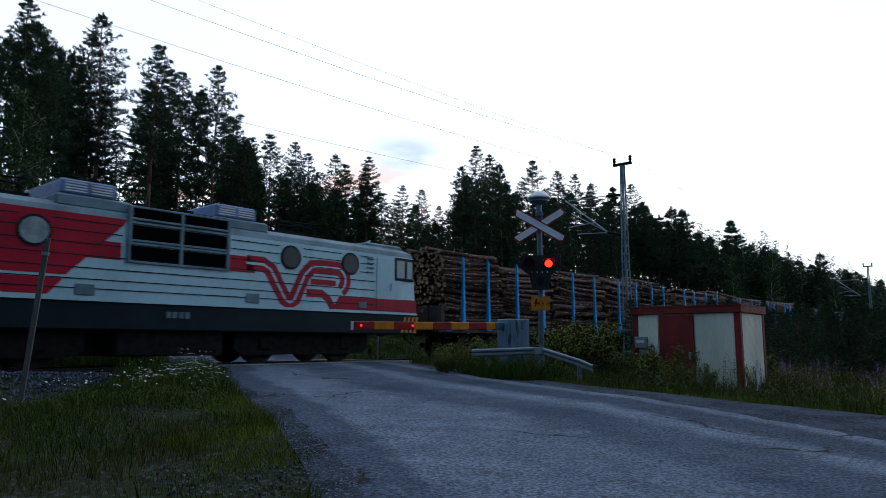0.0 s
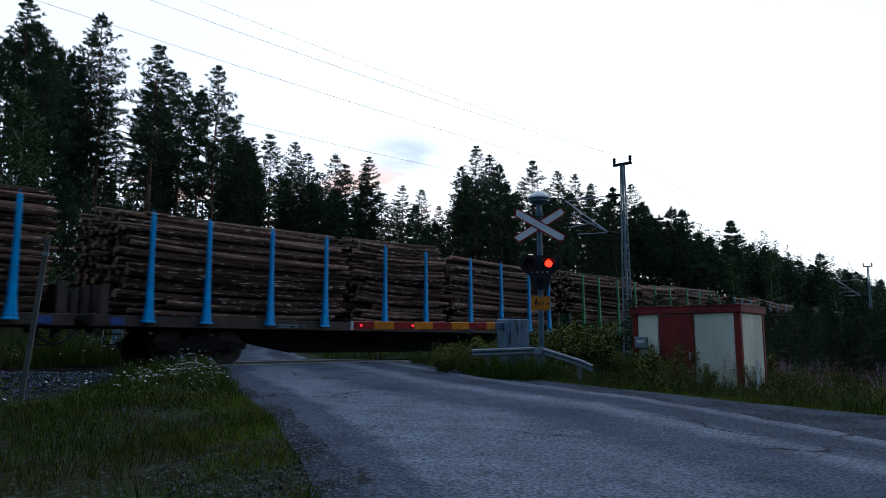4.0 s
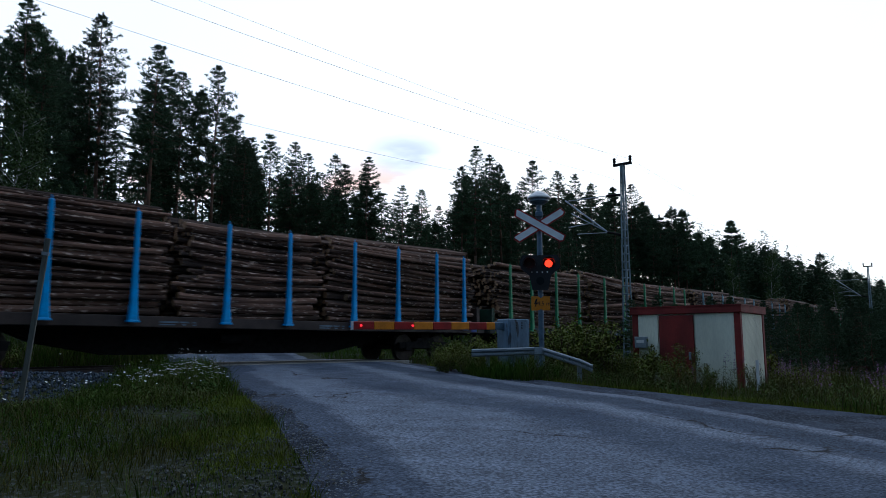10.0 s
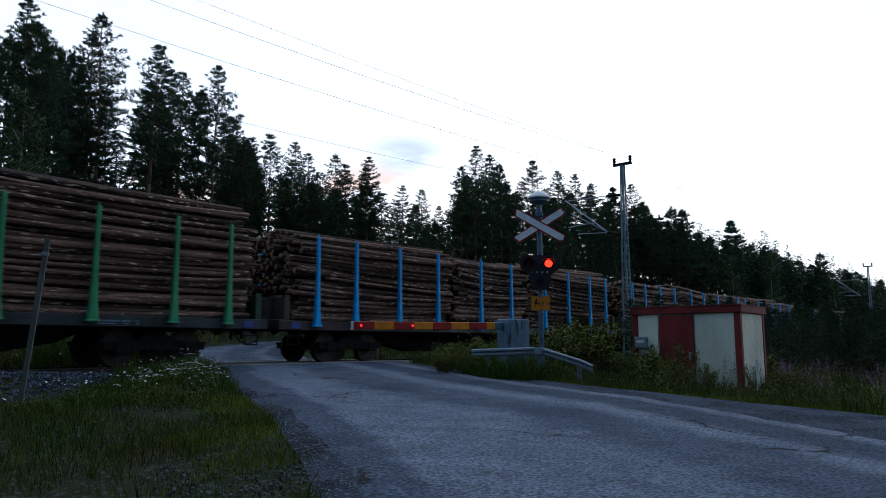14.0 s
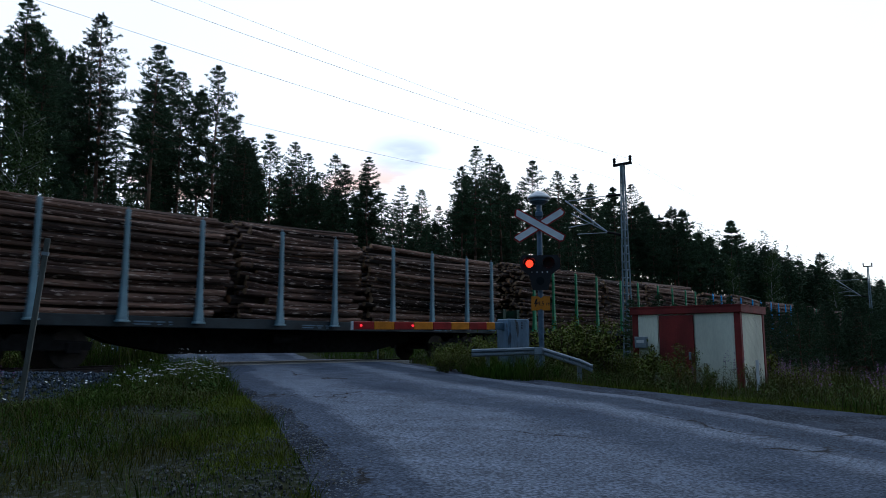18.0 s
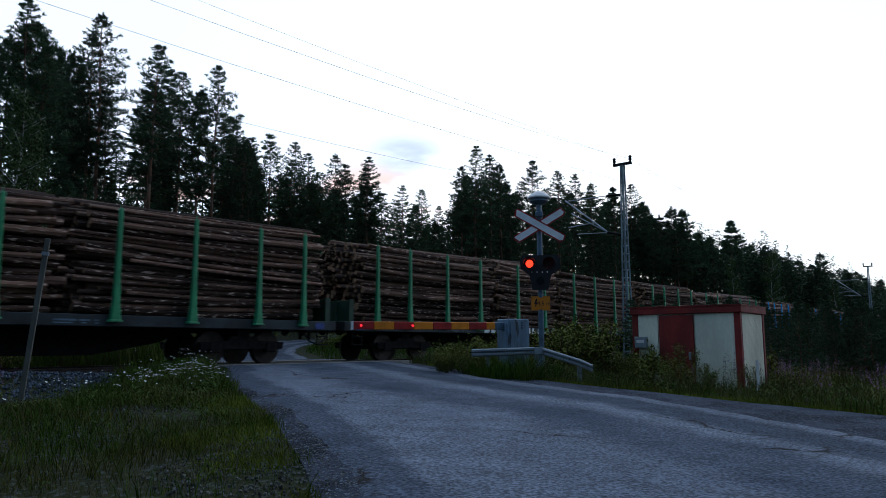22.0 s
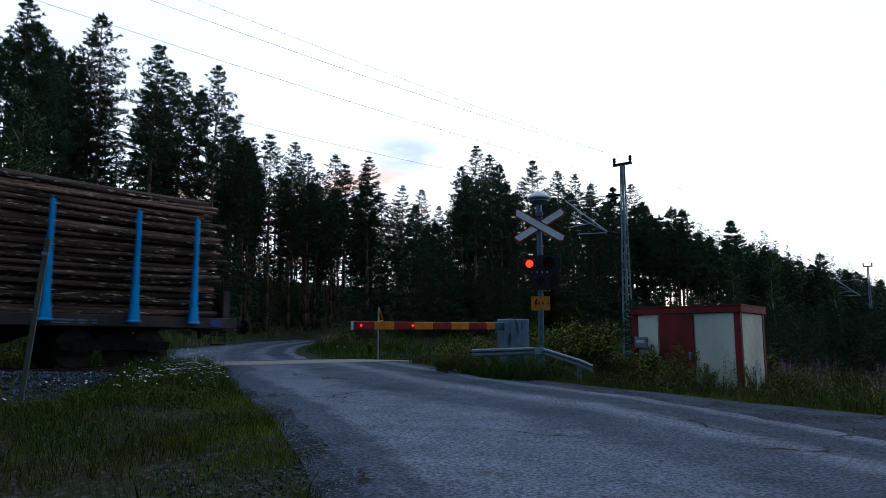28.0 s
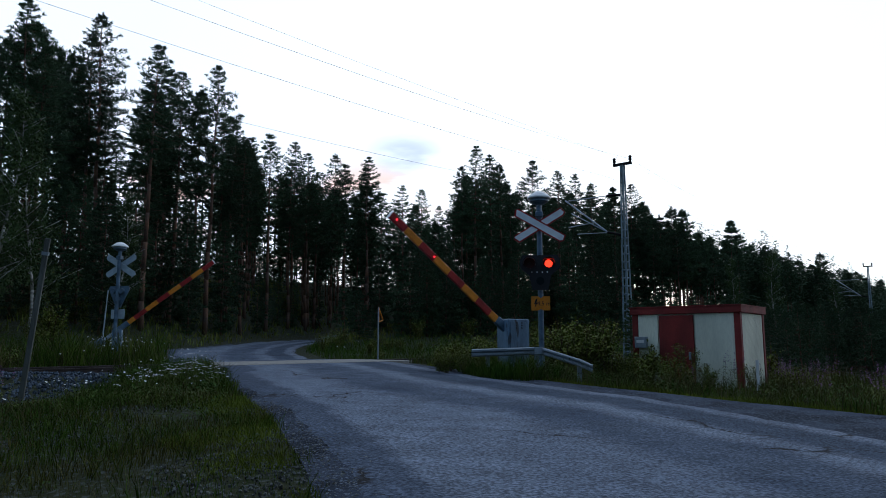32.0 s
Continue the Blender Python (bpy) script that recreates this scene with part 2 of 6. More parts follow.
M["cabinet"] = material("peeling_blue_grey_paint", (0.15, 0.225, 0.31), 0.6, vary=0.3, scale=4, fine=30, bump=0.15, stretch=(1, 1, 0.25), fleck=((0.05, 0.06, 0.07), 7.0, 0.58))
M["grey"] = material("grey_paint", (0.11, 0.17, 0.235), 0.5, vary=0.35, scale=4, fine=30, bump=0.1)
M["white"] = material("white_paint", (0.75, 0.76, 0.76), 0.5, vary=0.12, scale=3, fine=40, bump=0.08)
M["red"] = material("red_paint", (0.3, 0.012, 0.01), 0.5, vary=0.25, scale=3, fine=40, bump=0.08)
M["yellow"] = material("yellow_paint", (0.68, 0.23, 0.003), 0.5, vary=0.2, scale=3, fine=40, bump=0.08)
M["black"] = material("black_paint", (0.012, 0.012, 0.014), 0.5, vary=0.2, scale=3, fine=40, bump=0.08)
M["hut_red"] = material("hut_red_paint", (0.21, 0.022, 0.018), 0.7, vary=0.3, scale=1.5, fine=30, bump=0.3)
M["hut_white"] = material("hut_cream_cladding", (0.8, 0.8, 0.64), 0.6, vary=0.15, scale=1.2, fine=25, bump=0.15, stretch=(1, 1, 0.3))
M["pine_bark"] = material("pine_bark", (0.085, 0.06, 0.046), 0.95, spec=0.1, vary=0.4, scale=1.5, fine=12, bump=1.0, tint=(0.13, 0.07, 0.04))
M["pine"] = material("pine_needles", (0.048, 0.078, 0.036), 0.85, spec=0.2, vary=0.3, scale=0.7, fine=8, bump=0, random_vary=0.3)
M["spruce"] = material("spruce_needles", (0.042, 0.07, 0.034), 0.85, spec=0.2, vary=0.3, scale=0.7, fine=8, bump=0, random_vary=0.3)
M["birch_bark"] = material("birch_bark", (0.48, 0.46, 0.42), 0.8, vary=0.3, scale=3, fine=20, bump=0.3, tint=(0.1, 0.09, 0.08), stretch=(1, 1, 3))
M["birch_leaf"] = material("birch_leaves", (0.05, 0.078, 0.022), 0.8, spec=0.2, vary=0.3, scale=0.7, fine=8, bump=0, random_vary=0.3)


# ---- mesh helpers ----
class Shape:
    """Collects vertices and faces; several materials by index."""

    def __init__(self):
        self.v, self.f, self.m = [], [], []

    def add(self, verts, faces, mi=0):
        o = len(self.v)
        self.v.extend(verts)
        self.f.extend(tuple(i + o for i in f) for f in faces)
        self.m.extend([mi] * len(faces))

    def box(self, x0, y0, z0, x1, y1, z1, mi=0, c=0.0):
        """A box; c cuts its long edges and corners back."""
        if not c:
            self.add([(x, y, z) for z in (z0, z1) for y in (y0, y1) for x in (x0, x1)], [(0, 2, 3, 1), (4, 5, 7, 6), (0, 1, 5, 4), (2, 6, 7, 3), (0, 4, 6, 2), (1, 3, 7, 5)], mi)
            return
        ring = [(x0 + c, y0), (x1 - c, y0), (x1, y0 + c), (x1, y1 - c), (x1 - c, y1), (x0 + c, y1), (x0, y1 - c), (x0, y0 + c)]
        cx, cy = (x0 + x1) / 2, (y0 + y1) / 2
        kx, ky = 1 - 2 * c / max(x1 - x0, 1e-6), 1 - 2 * c / max(y1 - y0, 1e-6)
        inner = [(cx + (x - cx) * kx, cy + (y - cy) * ky) for x, y in ring]
        vs = [(*p, z0) for p in inner] + [(*p, z0 + c) for p in ring] + [(*p, z1 - c) for p in ring] + [(*p, z1) for p in inner]
        fs = [tuple(range(7, -1, -1)), tuple(range(24, 32))]
        for r in range(3):
            fs += [(r * 8 + i, r * 8 + (i + 1) % 8, r * 8 + 8 + (i + 1) % 8, r * 8 + 8 + i) for i in range(8)]
        self.add(vs, fs, mi)

    def tube(self, a, b, r0, r1=None, n=8, mi=0, cap=None):
        """A round bar from a to b; cap: material of its ends."""
        a, b = Vector(a), Vector(b)
        r1 = r0 if r1 is None else r1
        q = (b - a).to_track_quat("Z", "Y")
        ring = [q @ Vector((math.cos(2 * math.pi * i / n), math.sin(2 * math.pi * i / n), 0)) for i in range(n)]
        vs = [tuple(a + p * r0) for p in ring] + [tuple(b + p * r1) for p in ring]
        self.add(vs, [(i, (i + 1) % n, n + (i + 1) % n, n + i) for i in range(n)], mi)
        o = len(self.v) - 2 * n
        cm = mi if cap is None else cap
        self.f += [tuple(o + i for i in range(n - 1, -1, -1)), tuple(o + n + i for i in range(n))]
        self.m += [cm, cm]

    def path(self, pts, r, n=6, mi=0):
        for a, b in zip(pts[:-1], pts[1:]):
            self.tube(a, b, r, r, n, mi)

    def prism(self, poly, y0, y1, mi=0):
        """A polygon in x and z (seen from -y, counter-clockwise), from y0 to y1."""
        n = len(poly)
        vs = [(x, y0, z) for x, z in poly] + [(x, y1, z) for x, z in poly]
        fs = [tuple(range(n)), tuple(range(2 * n - 1, n - 1, -1))] + [(i, n + i, n + (i + 1) % n, (i + 1) % n) for i in range(n)]
        self.add(vs, fs, mi)

    def lathe(self, prof, n=16, mi=0, centre=(0, 0)):
        """A profile of (radius, z) turned about the z axis."""
        o = [(centre[0] + r * math.cos(2 * math.pi * i / n), centre[1] + r * math.sin(2 * math.pi * i / n), z) for r, z in prof for i in range(n)]
        fs = [(k * n + i, k * n + (i + 1) % n, k * n + n + (i + 1) % n, k * n + n + i) for k in range(len(prof) - 1) for i in range(n)]
        self.add(o, fs, mi)

    def mesh(self, name, *mats, smooth=False):
        me = bpy.data.meshes.new(name)
        me.from_pydata(self.v, [], self.f)
        for m in mats:
            me.materials.append(m)
        if len(mats) > 1:
            me.polygons.foreach_set("material_index", self.m)
        if smooth:
            me.polygons.foreach_set("use_smooth", [True] * len(me.polygons))
        me.update()
        return me


def part(name, me, parent, m=None, label="", kind=""):
    """One mesh object under a thing or a part."""
    ob = new(name, me)
    ob.parent = parent
    if m is not None:
        ob.matrix_basis = m
    return tagged(ob, label, "", "", kind)


def thing(name, m, label, category, group="", kind="", me=None):
    ob = new(name, me)
    ob.matrix_basis = m
    return tagged(ob, label, category, group, kind)


T0 = Matrix.Identity(4)
def move(x, y, z):
    return Matrix.Translation((x, y, z))


# ---- ground ----
def lin(x, xs, ys):
    return float(np.interp(x, xs, ys))


ROAD_D = (-20, -5, 0, 3.5, 4.65, 5.75, 7.5, 9.8, 13, 17, 20.5, 24.3, 28.3, 31.6, 35.7, 41, 51, 64, 90)
ROAD_L = (-16, -4, 0.8, 3.45, 4.26, 4.85, 5.84, 6.82, 8.34, 10.4, 11.4, 13.0, 14.8, 16.6, 22.2, 27.7, 43.5, 62, 120)
ROAD_R = (-6, 3.4, 8.8, 10.95, 11.5, 11.9, 12.2, 12.65, 14.4, 16.5, 17.65, 19.2, 21.4, 24, 27.7, 34, 49, 68, 128)


def road_edges(d):
    return lin(d, ROAD_D, ROAD_L), lin(d, ROAD_D, ROAD_R)


def ground_z(x, y):
    l, d = x * math.sin(PHI) + y * math.cos(PHI), -x * math.cos(PHI) + y * math.sin(PHI)
    z = lin(d, (-5, 0, 5, 10, 15.8, 20.5, 24, 45, 80, 130, 200), (-0.62, -0.6, -0.4, -0.16, -0.02, -0.02, -0.08, 0.9, 4.2, 8.0, 10.0))
    a, b = road_edges(d)
    off = max(a - l, l - b - lin(d, (-5, 1.5, 4.2, 6.6, 9, 14), (8.6, 2.85, 1.4, 0.92, 0.72, 0.4)), 0.0)   # metres from the road's edge
    k = min(off / 2.5, 1.0)
    if d < 16:
        drop = 0.3 if l > b else 0.12
        z -= drop * k * min(1, (15.2 - d) / 2) if d < 15.2 else 0
        if 11.5 < d:                          # the ditch-side slope of the track bed
            z -= 0.25 * k * max(0, 1 - abs(d - 13.6) / 2.0)
    elif d < 21:
        z -= 0.42 * k                         # bed of the track, below the ballast
    else:
        z -= 0.3 * k * max(0, 1 - abs(d - 23) / 3)
    z += lin(d, (30, 42, 55, 70, 100), (0, 1.9, 3.9, 4.9, 5.2)) * min(off / 9, 1.0)      # the wooded rise behind the crossing
    return z + k * 0.10 * noise.noise(Vector((x * 0.35, y * 0.35, 0))) + k * 0.03 * noise.noise(Vector((x * 2, y * 2, 3)))


def build_ground():
    radii = [0.6 * 1.07 ** i for i in range(128)]
    radii = [r for r in radii if r < 3200] + [3300]
    angles = [radians(a) for a in np.concatenate([np.arange(-50, 50, 0.8), np.arange(50, 310, 5)])]
    s = Shape()
    vs = [(0, 0, ground_z(0, 0))]
    n = len(angles)
    for r in radii:
        for a in angles:
            x, y = r * math.sin(a), r * math.cos(a)
            vs.append((x, y, ground_z(x, y) - 0.012))
    fs = [(0, 1 + (i + 1) % n, 1 + i) for i in range(n)]
    for k in range(len(radii) - 1):
        o = 1 + k * n
        fs += [(o + i, o + (i + 1) % n, o + n + (i + 1) % n, o + n + i) for i in range(n)]
    s.add(vs, fs)
    return thing("ground", T0, "rough verge soil with moss and sparse grass", "ground", kind="structure", me=s.mesh("ground", M["soil"], smooth=True))


build_ground()


def strip(name, d0, d1, edge, lift, mat, label, cat, step=0.5, cols=10):
    """A surface laid on the ground between two edges given by edge(d)."""
    s = Shape()
    ds = np.arange(d0, d1 + step / 2, step)
    vs = []
    for d in ds:
        a, b = edge(float(d))
        for i in range(cols + 1):
            l = a + (b - a) * i / cols
            p = at(l, float(d))
            dip = 0.03 if name == "road" and i in (0, cols) and not 14 < d < 22 else 0.0
            vs.append((p.x, p.y, ground_z(p.x, p.y) + lift - dip))
    fs = [(r * (cols + 1) + i, r * (cols + 1) + i + 1, (r + 1) * (cols + 1) + i + 1, (r + 1) * (cols + 1) + i) for r in range(len(ds) - 1) for i in range(cols)]
    s.add(vs, [f[::-1] for f in fs])
    me = s.mesh(name, mat, smooth=True)
    if name == "road":                         # metres from either edge, for the worn strips
        for key, side in (("from_left", 0), ("from_right", 1)):
            far = [(abs(edge(float(d))[1] - edge(float(d))[0]) * (i / cols if side == 0 else 1 - i / cols)) for d in ds for i in range(cols + 1)]
            me.attributes.new(key, "FLOAT", "POINT").data.foreach_set("value", far)
    return thing(name, T0, label, cat, kind="structure", me=me)


def ragged_edges(d):
    a, b = road_edges(d)
    k = 0.0 if 14 < d < 22 else 1.0
    return a - 0.38 * k + k * 0.16 * noise.noise(Vector((d * 0.9, 1, 0))) + k * 0.07 * noise.noise(Vector((d * 4, 2, 0))), b + k * 0.22 * noise.noise(Vector((d * 0.8, 5, 0))) + k * 0.08 * noise.noise(Vector((d * 4, 7, 0)))


strip("road", -20, 90, ragged_edges, 0.012, M["asphalt"], "worn grey asphalt road with cracks and patches", "road", step=0.125, cols=30)
strip("road_shoulder", -20, 15.2, lambda d: (road_edges(d)[0] - 0.55 - 0.03 * max(0, 6 - d), road_edges(d)[0] + 0.35), 0.004, M["gravel"], "strip of dark gravel beside the asphalt", "gravel", cols=4)
GRAVEL_R = lambda d: road_edges(d)[1] + lin(d, (-5, 1.5, 4.2, 6.6, 9, 14), (8.6, 2.85, 1.4, 0.92, 0.72, 0.4))
strip("road_shoulder", -20, 15.2, lambda d: (road_edges(d)[1] - 0.4, GRAVEL_R(d)), 0.004, M["gravel"], "strip of dark gravel beside the asphalt", "gravel", cols=4)


# ---- track ----
def build_track():
    prof = [(-2.6, -0.55), (-1.6, -0.16), (1.6, -0.16), (2.6, -0.55)]
    for name, l0, l1 in (("ballast", -150, 10.2), ("ballast", 17.8, 1200)):
        s = Shape()
        vs = []
        ls = [l0, l1]
        for l in ls:
            for d, z in prof:
                vs.append(tuple(at(l, TRACK_D + d, z)))
        s.add(vs, [(i, i + 1, 5 + i, 4 + i) for i in range(3)] + [(3, 2, 1, 0), (4, 5, 6, 7)])
        thing(name, T0, "bed of crushed grey stone under the rails", "ballast", kind="structure", me=s.mesh("ballast", M["ballast"]))
    for d in (-0.798, 0.798):
        s = Shape()
        sec = [(-0.07, -0.16), (0.07, -0.16), (0.07, -0.14), (0.012, -0.12), (0.012, -0.04), (0.036, -0.03), (0.036, 0), (-0.036, 0), (-0.036, -0.03), (-0.012, -0.04), (-0.012, -0.12), (-0.07, -0.14)]
        n = len(sec)
        vs = [tuple(at(l, TRACK_D + d + a, z)) for l in (-150, 1200) for a, z in sec]
        s.add(vs, [(i, (i + 1) % n, n + (i + 1) % n, n + i) for i in range(n)] + [tuple(range(n - 1, -1, -1)), tuple(range(n, 2 * n))])
        thing("rail", T0, "rusty steel rail with a worn top", "rail", group="rails of the track", kind="structure", me=s.mesh("rail", M["rail"]))


build_track()

# ---- train ----
WAGON_PITCH, STAKE_U = 21.35, (0, 1.57, 3.57, 5.57, 8.13, 10.17, 12.73, 14.73, 16.73, 18.3)
FIRST_STAKE = 20.53
V = 18.603


def travelled(t):
    """Metres that the train has gone since 0 s; it slows down a little."""
    return V * t + lin(t, TRAVEL_T, TRAVEL_OFF)


TRAVEL_T = (0, 1, 2, 3, 4, 5, 6, 7, 8, 9, 10, 11, 12, 13, 14, 15.5, 17, 18, 19, 20, 21, 22, 23, 24, 25, 26.5, 28, 32)
TRAVEL_OFF = (0, 0.69, 1.17, 1.56, 1.92, 2.24, 2.52, 2.72, 2.83, 2.96, 3.02, 3.02, 3.0, 2.91, 2.77, 2.5, 2.17, 1.9, 1.66, 1.41, 1.16, 0.87, 0.66, 0.42, 0.14, -0.18, -0.45, -1.4)
TRAIN = []


def train_rows(l0):
    return [(t, along(l0 - travelled(t), TRACK_D)) for t in TRAVEL_T]


def stake_mesh(mat):
    """A post that tapers to its tip, on a flared foot, with a pin on top."""
    s = Shape()
    rings = [(0.16, 0.10, 0.0), (0.16, 0.10, 0.03), (0.125, 0.085, 0.06), (0.085, 0.075, 0.5), (0.062, 0.06, 1.4), (0.05, 0.05, 2.72), (0.04, 0.04, 2.75)]
    vs = [(x * sx, -0.01 + y * sy, z) for x, y, z in rings for sx, sy in ((-1, -0.7), (-0.7, -1), (0.7, -1), (1, -0.7), (1, 0.5), (-1, 0.5))]
    fs = [(r * 6 + i, r * 6 + (i + 1) % 6, r * 6 + 6 + (i + 1) % 6, r * 6 + 6 + i) for r in range(len(rings) - 1) for i in range(6)]
    s.add(vs, fs + [(5, 4, 3, 2, 1, 0), tuple(range(len(vs) - 6, len(vs)))])
    s.tube((0, 0, 2.74), (0, 0, 2.84), 0.014, n=6)
    return s.mesh("stake", mat)


STAKES = {c: stake_mesh(M["stake_" + c]) for c in ("blue", "green", "grey")}


def log_mesh(length, r, seed):
    """One log along x, slightly bent, with cut ends."""
    rnd = random.Random(seed)
    s = Shape()
    n, k = 8, 5
    rings = []
    bend, ph = rnd.uniform(0.02, 0.1), rnd.uniform(0, 6.28)
    for j in range(k):
        u = j / (k - 1)
        off = bend * math.sin(math.pi * u)
        rr = r * (1.08 - 0.2 * u) * rnd.uniform(0.95, 1.05)
        rings.append([(u * length, off * math.cos(ph) + rr * math.cos(2 * math.pi * i / n), off * math.sin(ph) + rr * math.sin(2 * math.pi * i / n)) for i in range(n)])
    vs = [p for ring in rings for p in ring]
    s.add(vs, [(j * n + i, j * n + (i + 1) % n, (j + 1) * n + (i + 1) % n, (j + 1) * n + i) for j in range(k - 1) for i in range(n)], 0)
    s.add(rings[0] + rings[-1], [tuple(range(n - 1, -1, -1)), tuple(range(n, 2 * n))], 1)
    return s


PILES = {}


def pile(length, variant):
    """Inner logs in one mesh, and the list of the outer ones."""
    key = (length, variant)
    if key in PILES:
        return PILES[key]
    rnd = random.Random(variant * 17 + int(length * 10))
    inner, outer = Shape(), []
    top = 2.62 + (0.18, -0.1, 0.05, 0.0, 0.4)[variant]
    mound = rnd.uniform(0.1, 0.3)
    reach = 4.5 / max(length, 4.5)
    wave = [(rnd.uniform(0, 6.28), rnd.uniform(1.5, 3.5), rnd.uniform(0.3, 1.0)) for _ in range(3)]
    z, row = 0.1, 0
    while z < top:
        h = z / top
        r = rnd.choice((0.055, 0.06, 0.065, 0.07, 0.075, 0.085, 0.1)) * (1.25 if h < 0.35 else 1.0)
        z += r * 0.86
        slant = 0.028 * sum(k * math.sin(p + f * z) for p, f, k in wave)
        width = 1.3 if h < 0.86 else 1.3 - 2.2 * (h - 0.86)
        y, col = -width + (r * 0.6 if row % 2 else 0) + rnd.uniform(-0.08, 0.13), 0
        while y < width:
            rr = r * rnd.uniform(0.75, 1.12)
            ln = length * rnd.choice((0.8, 0.88, 0.92, 0.95, 0.97, 0.99, 1.0, 1.03))
            x0 = (length - ln) * rnd.choice((0.0, 0.1, 0.5, 0.9, 1.0)) + rnd.gauss(0, 0.11)
            ang = (slant + rnd.gauss(0, 1) * 0.017) * reach
            rise = rnd.uniform(-0.03, 0.03) + mound * (1 - (y / 1.3) ** 2) * h + math.tan(ang) * length * 0.5 * min(1.0, 2.2 * h)
            m = Matrix.Translation((x0, y, z + max(rise, r - z + 0.02))) @ Matrix.Rotation(ang * min(1.0, 2.2 * h), 4, "Y") @ Matrix.Rotation(rnd.uniform(-1, 1) * 0.01, 4, "Z")
            if rnd.random() < 0.5:
                m = m @ Matrix.Translation((ln, 0, 0)) @ Matrix.Rotation(math.pi, 4, "Z")
            if col == 0:
                outer.append((ln, rr, m))
            else:
                v = [tuple(m @ Vector(p)) for p in ((a * ln, rr * math.cos(2 * math.pi * i / 6) * (1 - 0.15 * a), rr * math.sin(2 * math.pi * i / 6) * (1 - 0.15 * a)) for a in (0, 1) for i in range(6))]
                inner.add(v, [(i, (i + 1) % 6, 6 + (i + 1) % 6, 6 + i) for i in range(6)], 0)
                inner.add(v, [tuple(range(5, -1, -1)), tuple(range(6, 12))], 1)
            y += 2 * r * rnd.uniform(0.95, 1.05)
            col += 1
        z += r * 0.86
        row += 1
    PILES[key] = (inner.mesh("load", M["bark_pile"], M["log_end"]), outer)
    return PILES[key]


LOGS = {}


def log_data(length, r, seed):
    key = (round(length * 2) / 2, round(r, 2), seed)
    if key not in LOGS:
        LOGS[key] = log_mesh(key[0], key[1], seed).mesh("log", M["bark"], M["log_end"], smooth=False)
    return LOGS[key]


def wagon_meshes(colour):
    sill = M["sill_brown"] if colour == "blue" else M["sill_dark"]
    w = {}
    s = Shape()
    for y in (-1.42, 1.30):
        s.box(-1.35, y, 0.98, 19.65, y + 0.12, 1.26, c=0.015)
    s.box(-1.35, -1.42, 1.0, -1.2, 1.42, 1.28, c=0.015)
    s.box(19.5, -1.42, 1.0, 19.65, 1.42, 1.28, c=0.015)
    w["sill"] = s.mesh("sill", sill)
    s = Shape()
    s.box(-1.2, -1.3, 1.16, 19.5, 1.3, 1.22)
    w["deck"] = s.mesh("deck", M["under"])
    s = Shape()
    for y in (-0.35, 0.25):
        s.prism([(0.3, 0.9), (3.3, 0.86), (3.9, 0.6), (5.6, 0.29), (12.7, 0.29), (14.4, 0.6), (15.0, 0.86), (18.0, 0.9), (18.0, 1.16), (0.3, 1.16)], y, y + 0.1)
    w["centre_beam"] = s.mesh("centre_beam", M["under"])
    s = Shape()
    for y in (-1.12, 1.0):
        s.prism([(-1.3, 0.42), (1.3, 0.42), (1.35, 0.62), (0.5, 0.66), (0.4, 0.78), (-0.4, 0.78), (-0.5, 0.66), (-1.35, 0.62)], y, y + 0.12)
        for x in (-0.9, 0.9):
            s.box(x - 0.17, y - 0.05, 0.33, x + 0.17, y + 0.17, 0.62, c=0.03)
        for x in (-0.15, 0.15):
            s.tube((x, y + 0.06, 0.45), (x, y + 0.06, 0.75), 0.07)
    s.box(-0.2, -1.1, 0.55, 0.2, 1.1, 0.95)
    w["bogie"] = s.mesh("bogie", M["under"])
    s = Shape()
    for y in (-0.8, 0.8):
        s.tube((0, y - 0.07, 0.46), (0, y + 0.07, 0.46), 0.46, n=24)
        s.tube((0, y - 0.06 if y > 0 else y + 0.03, 0.46), (0, y - 0.03 if y > 0 else y + 0.06, 0.46), 0.5, n=24)
    s.tube((0, -1.1, 0.46), (0, 1.1, 0.46), 0.08, n=8)
    w["wheelset"] = s.mesh("wheelset", M["wheel"])
    s = Shape()
    s.tube((0, 0, 0), (0.35, 0, 0), 0.09, n=10)
    s.tube((0.35, 0, 0), (0.5, 0, 0), 0.07, n=10)
    s.tube((0.5, 0, 0), (0.55, 0, 0), 0.22, n=14)
    w["buffer"] = s.mesh("buffer", M["under"])
    s = Shape()
    s.box(-0.05, -1.34, 1.26, 0.05, 1.34, 1.96, c=0.01)
    for y in (-1.36, -0.7, -0.04, 0.62, 1.28):
        s.box(-0.09, y, 1.26, 0.09, y + 0.08, 2.0)
    w["end_board"] = s.mesh("end_board", M["board_green_shaded"] if colour != "blue" else sill)
    return w


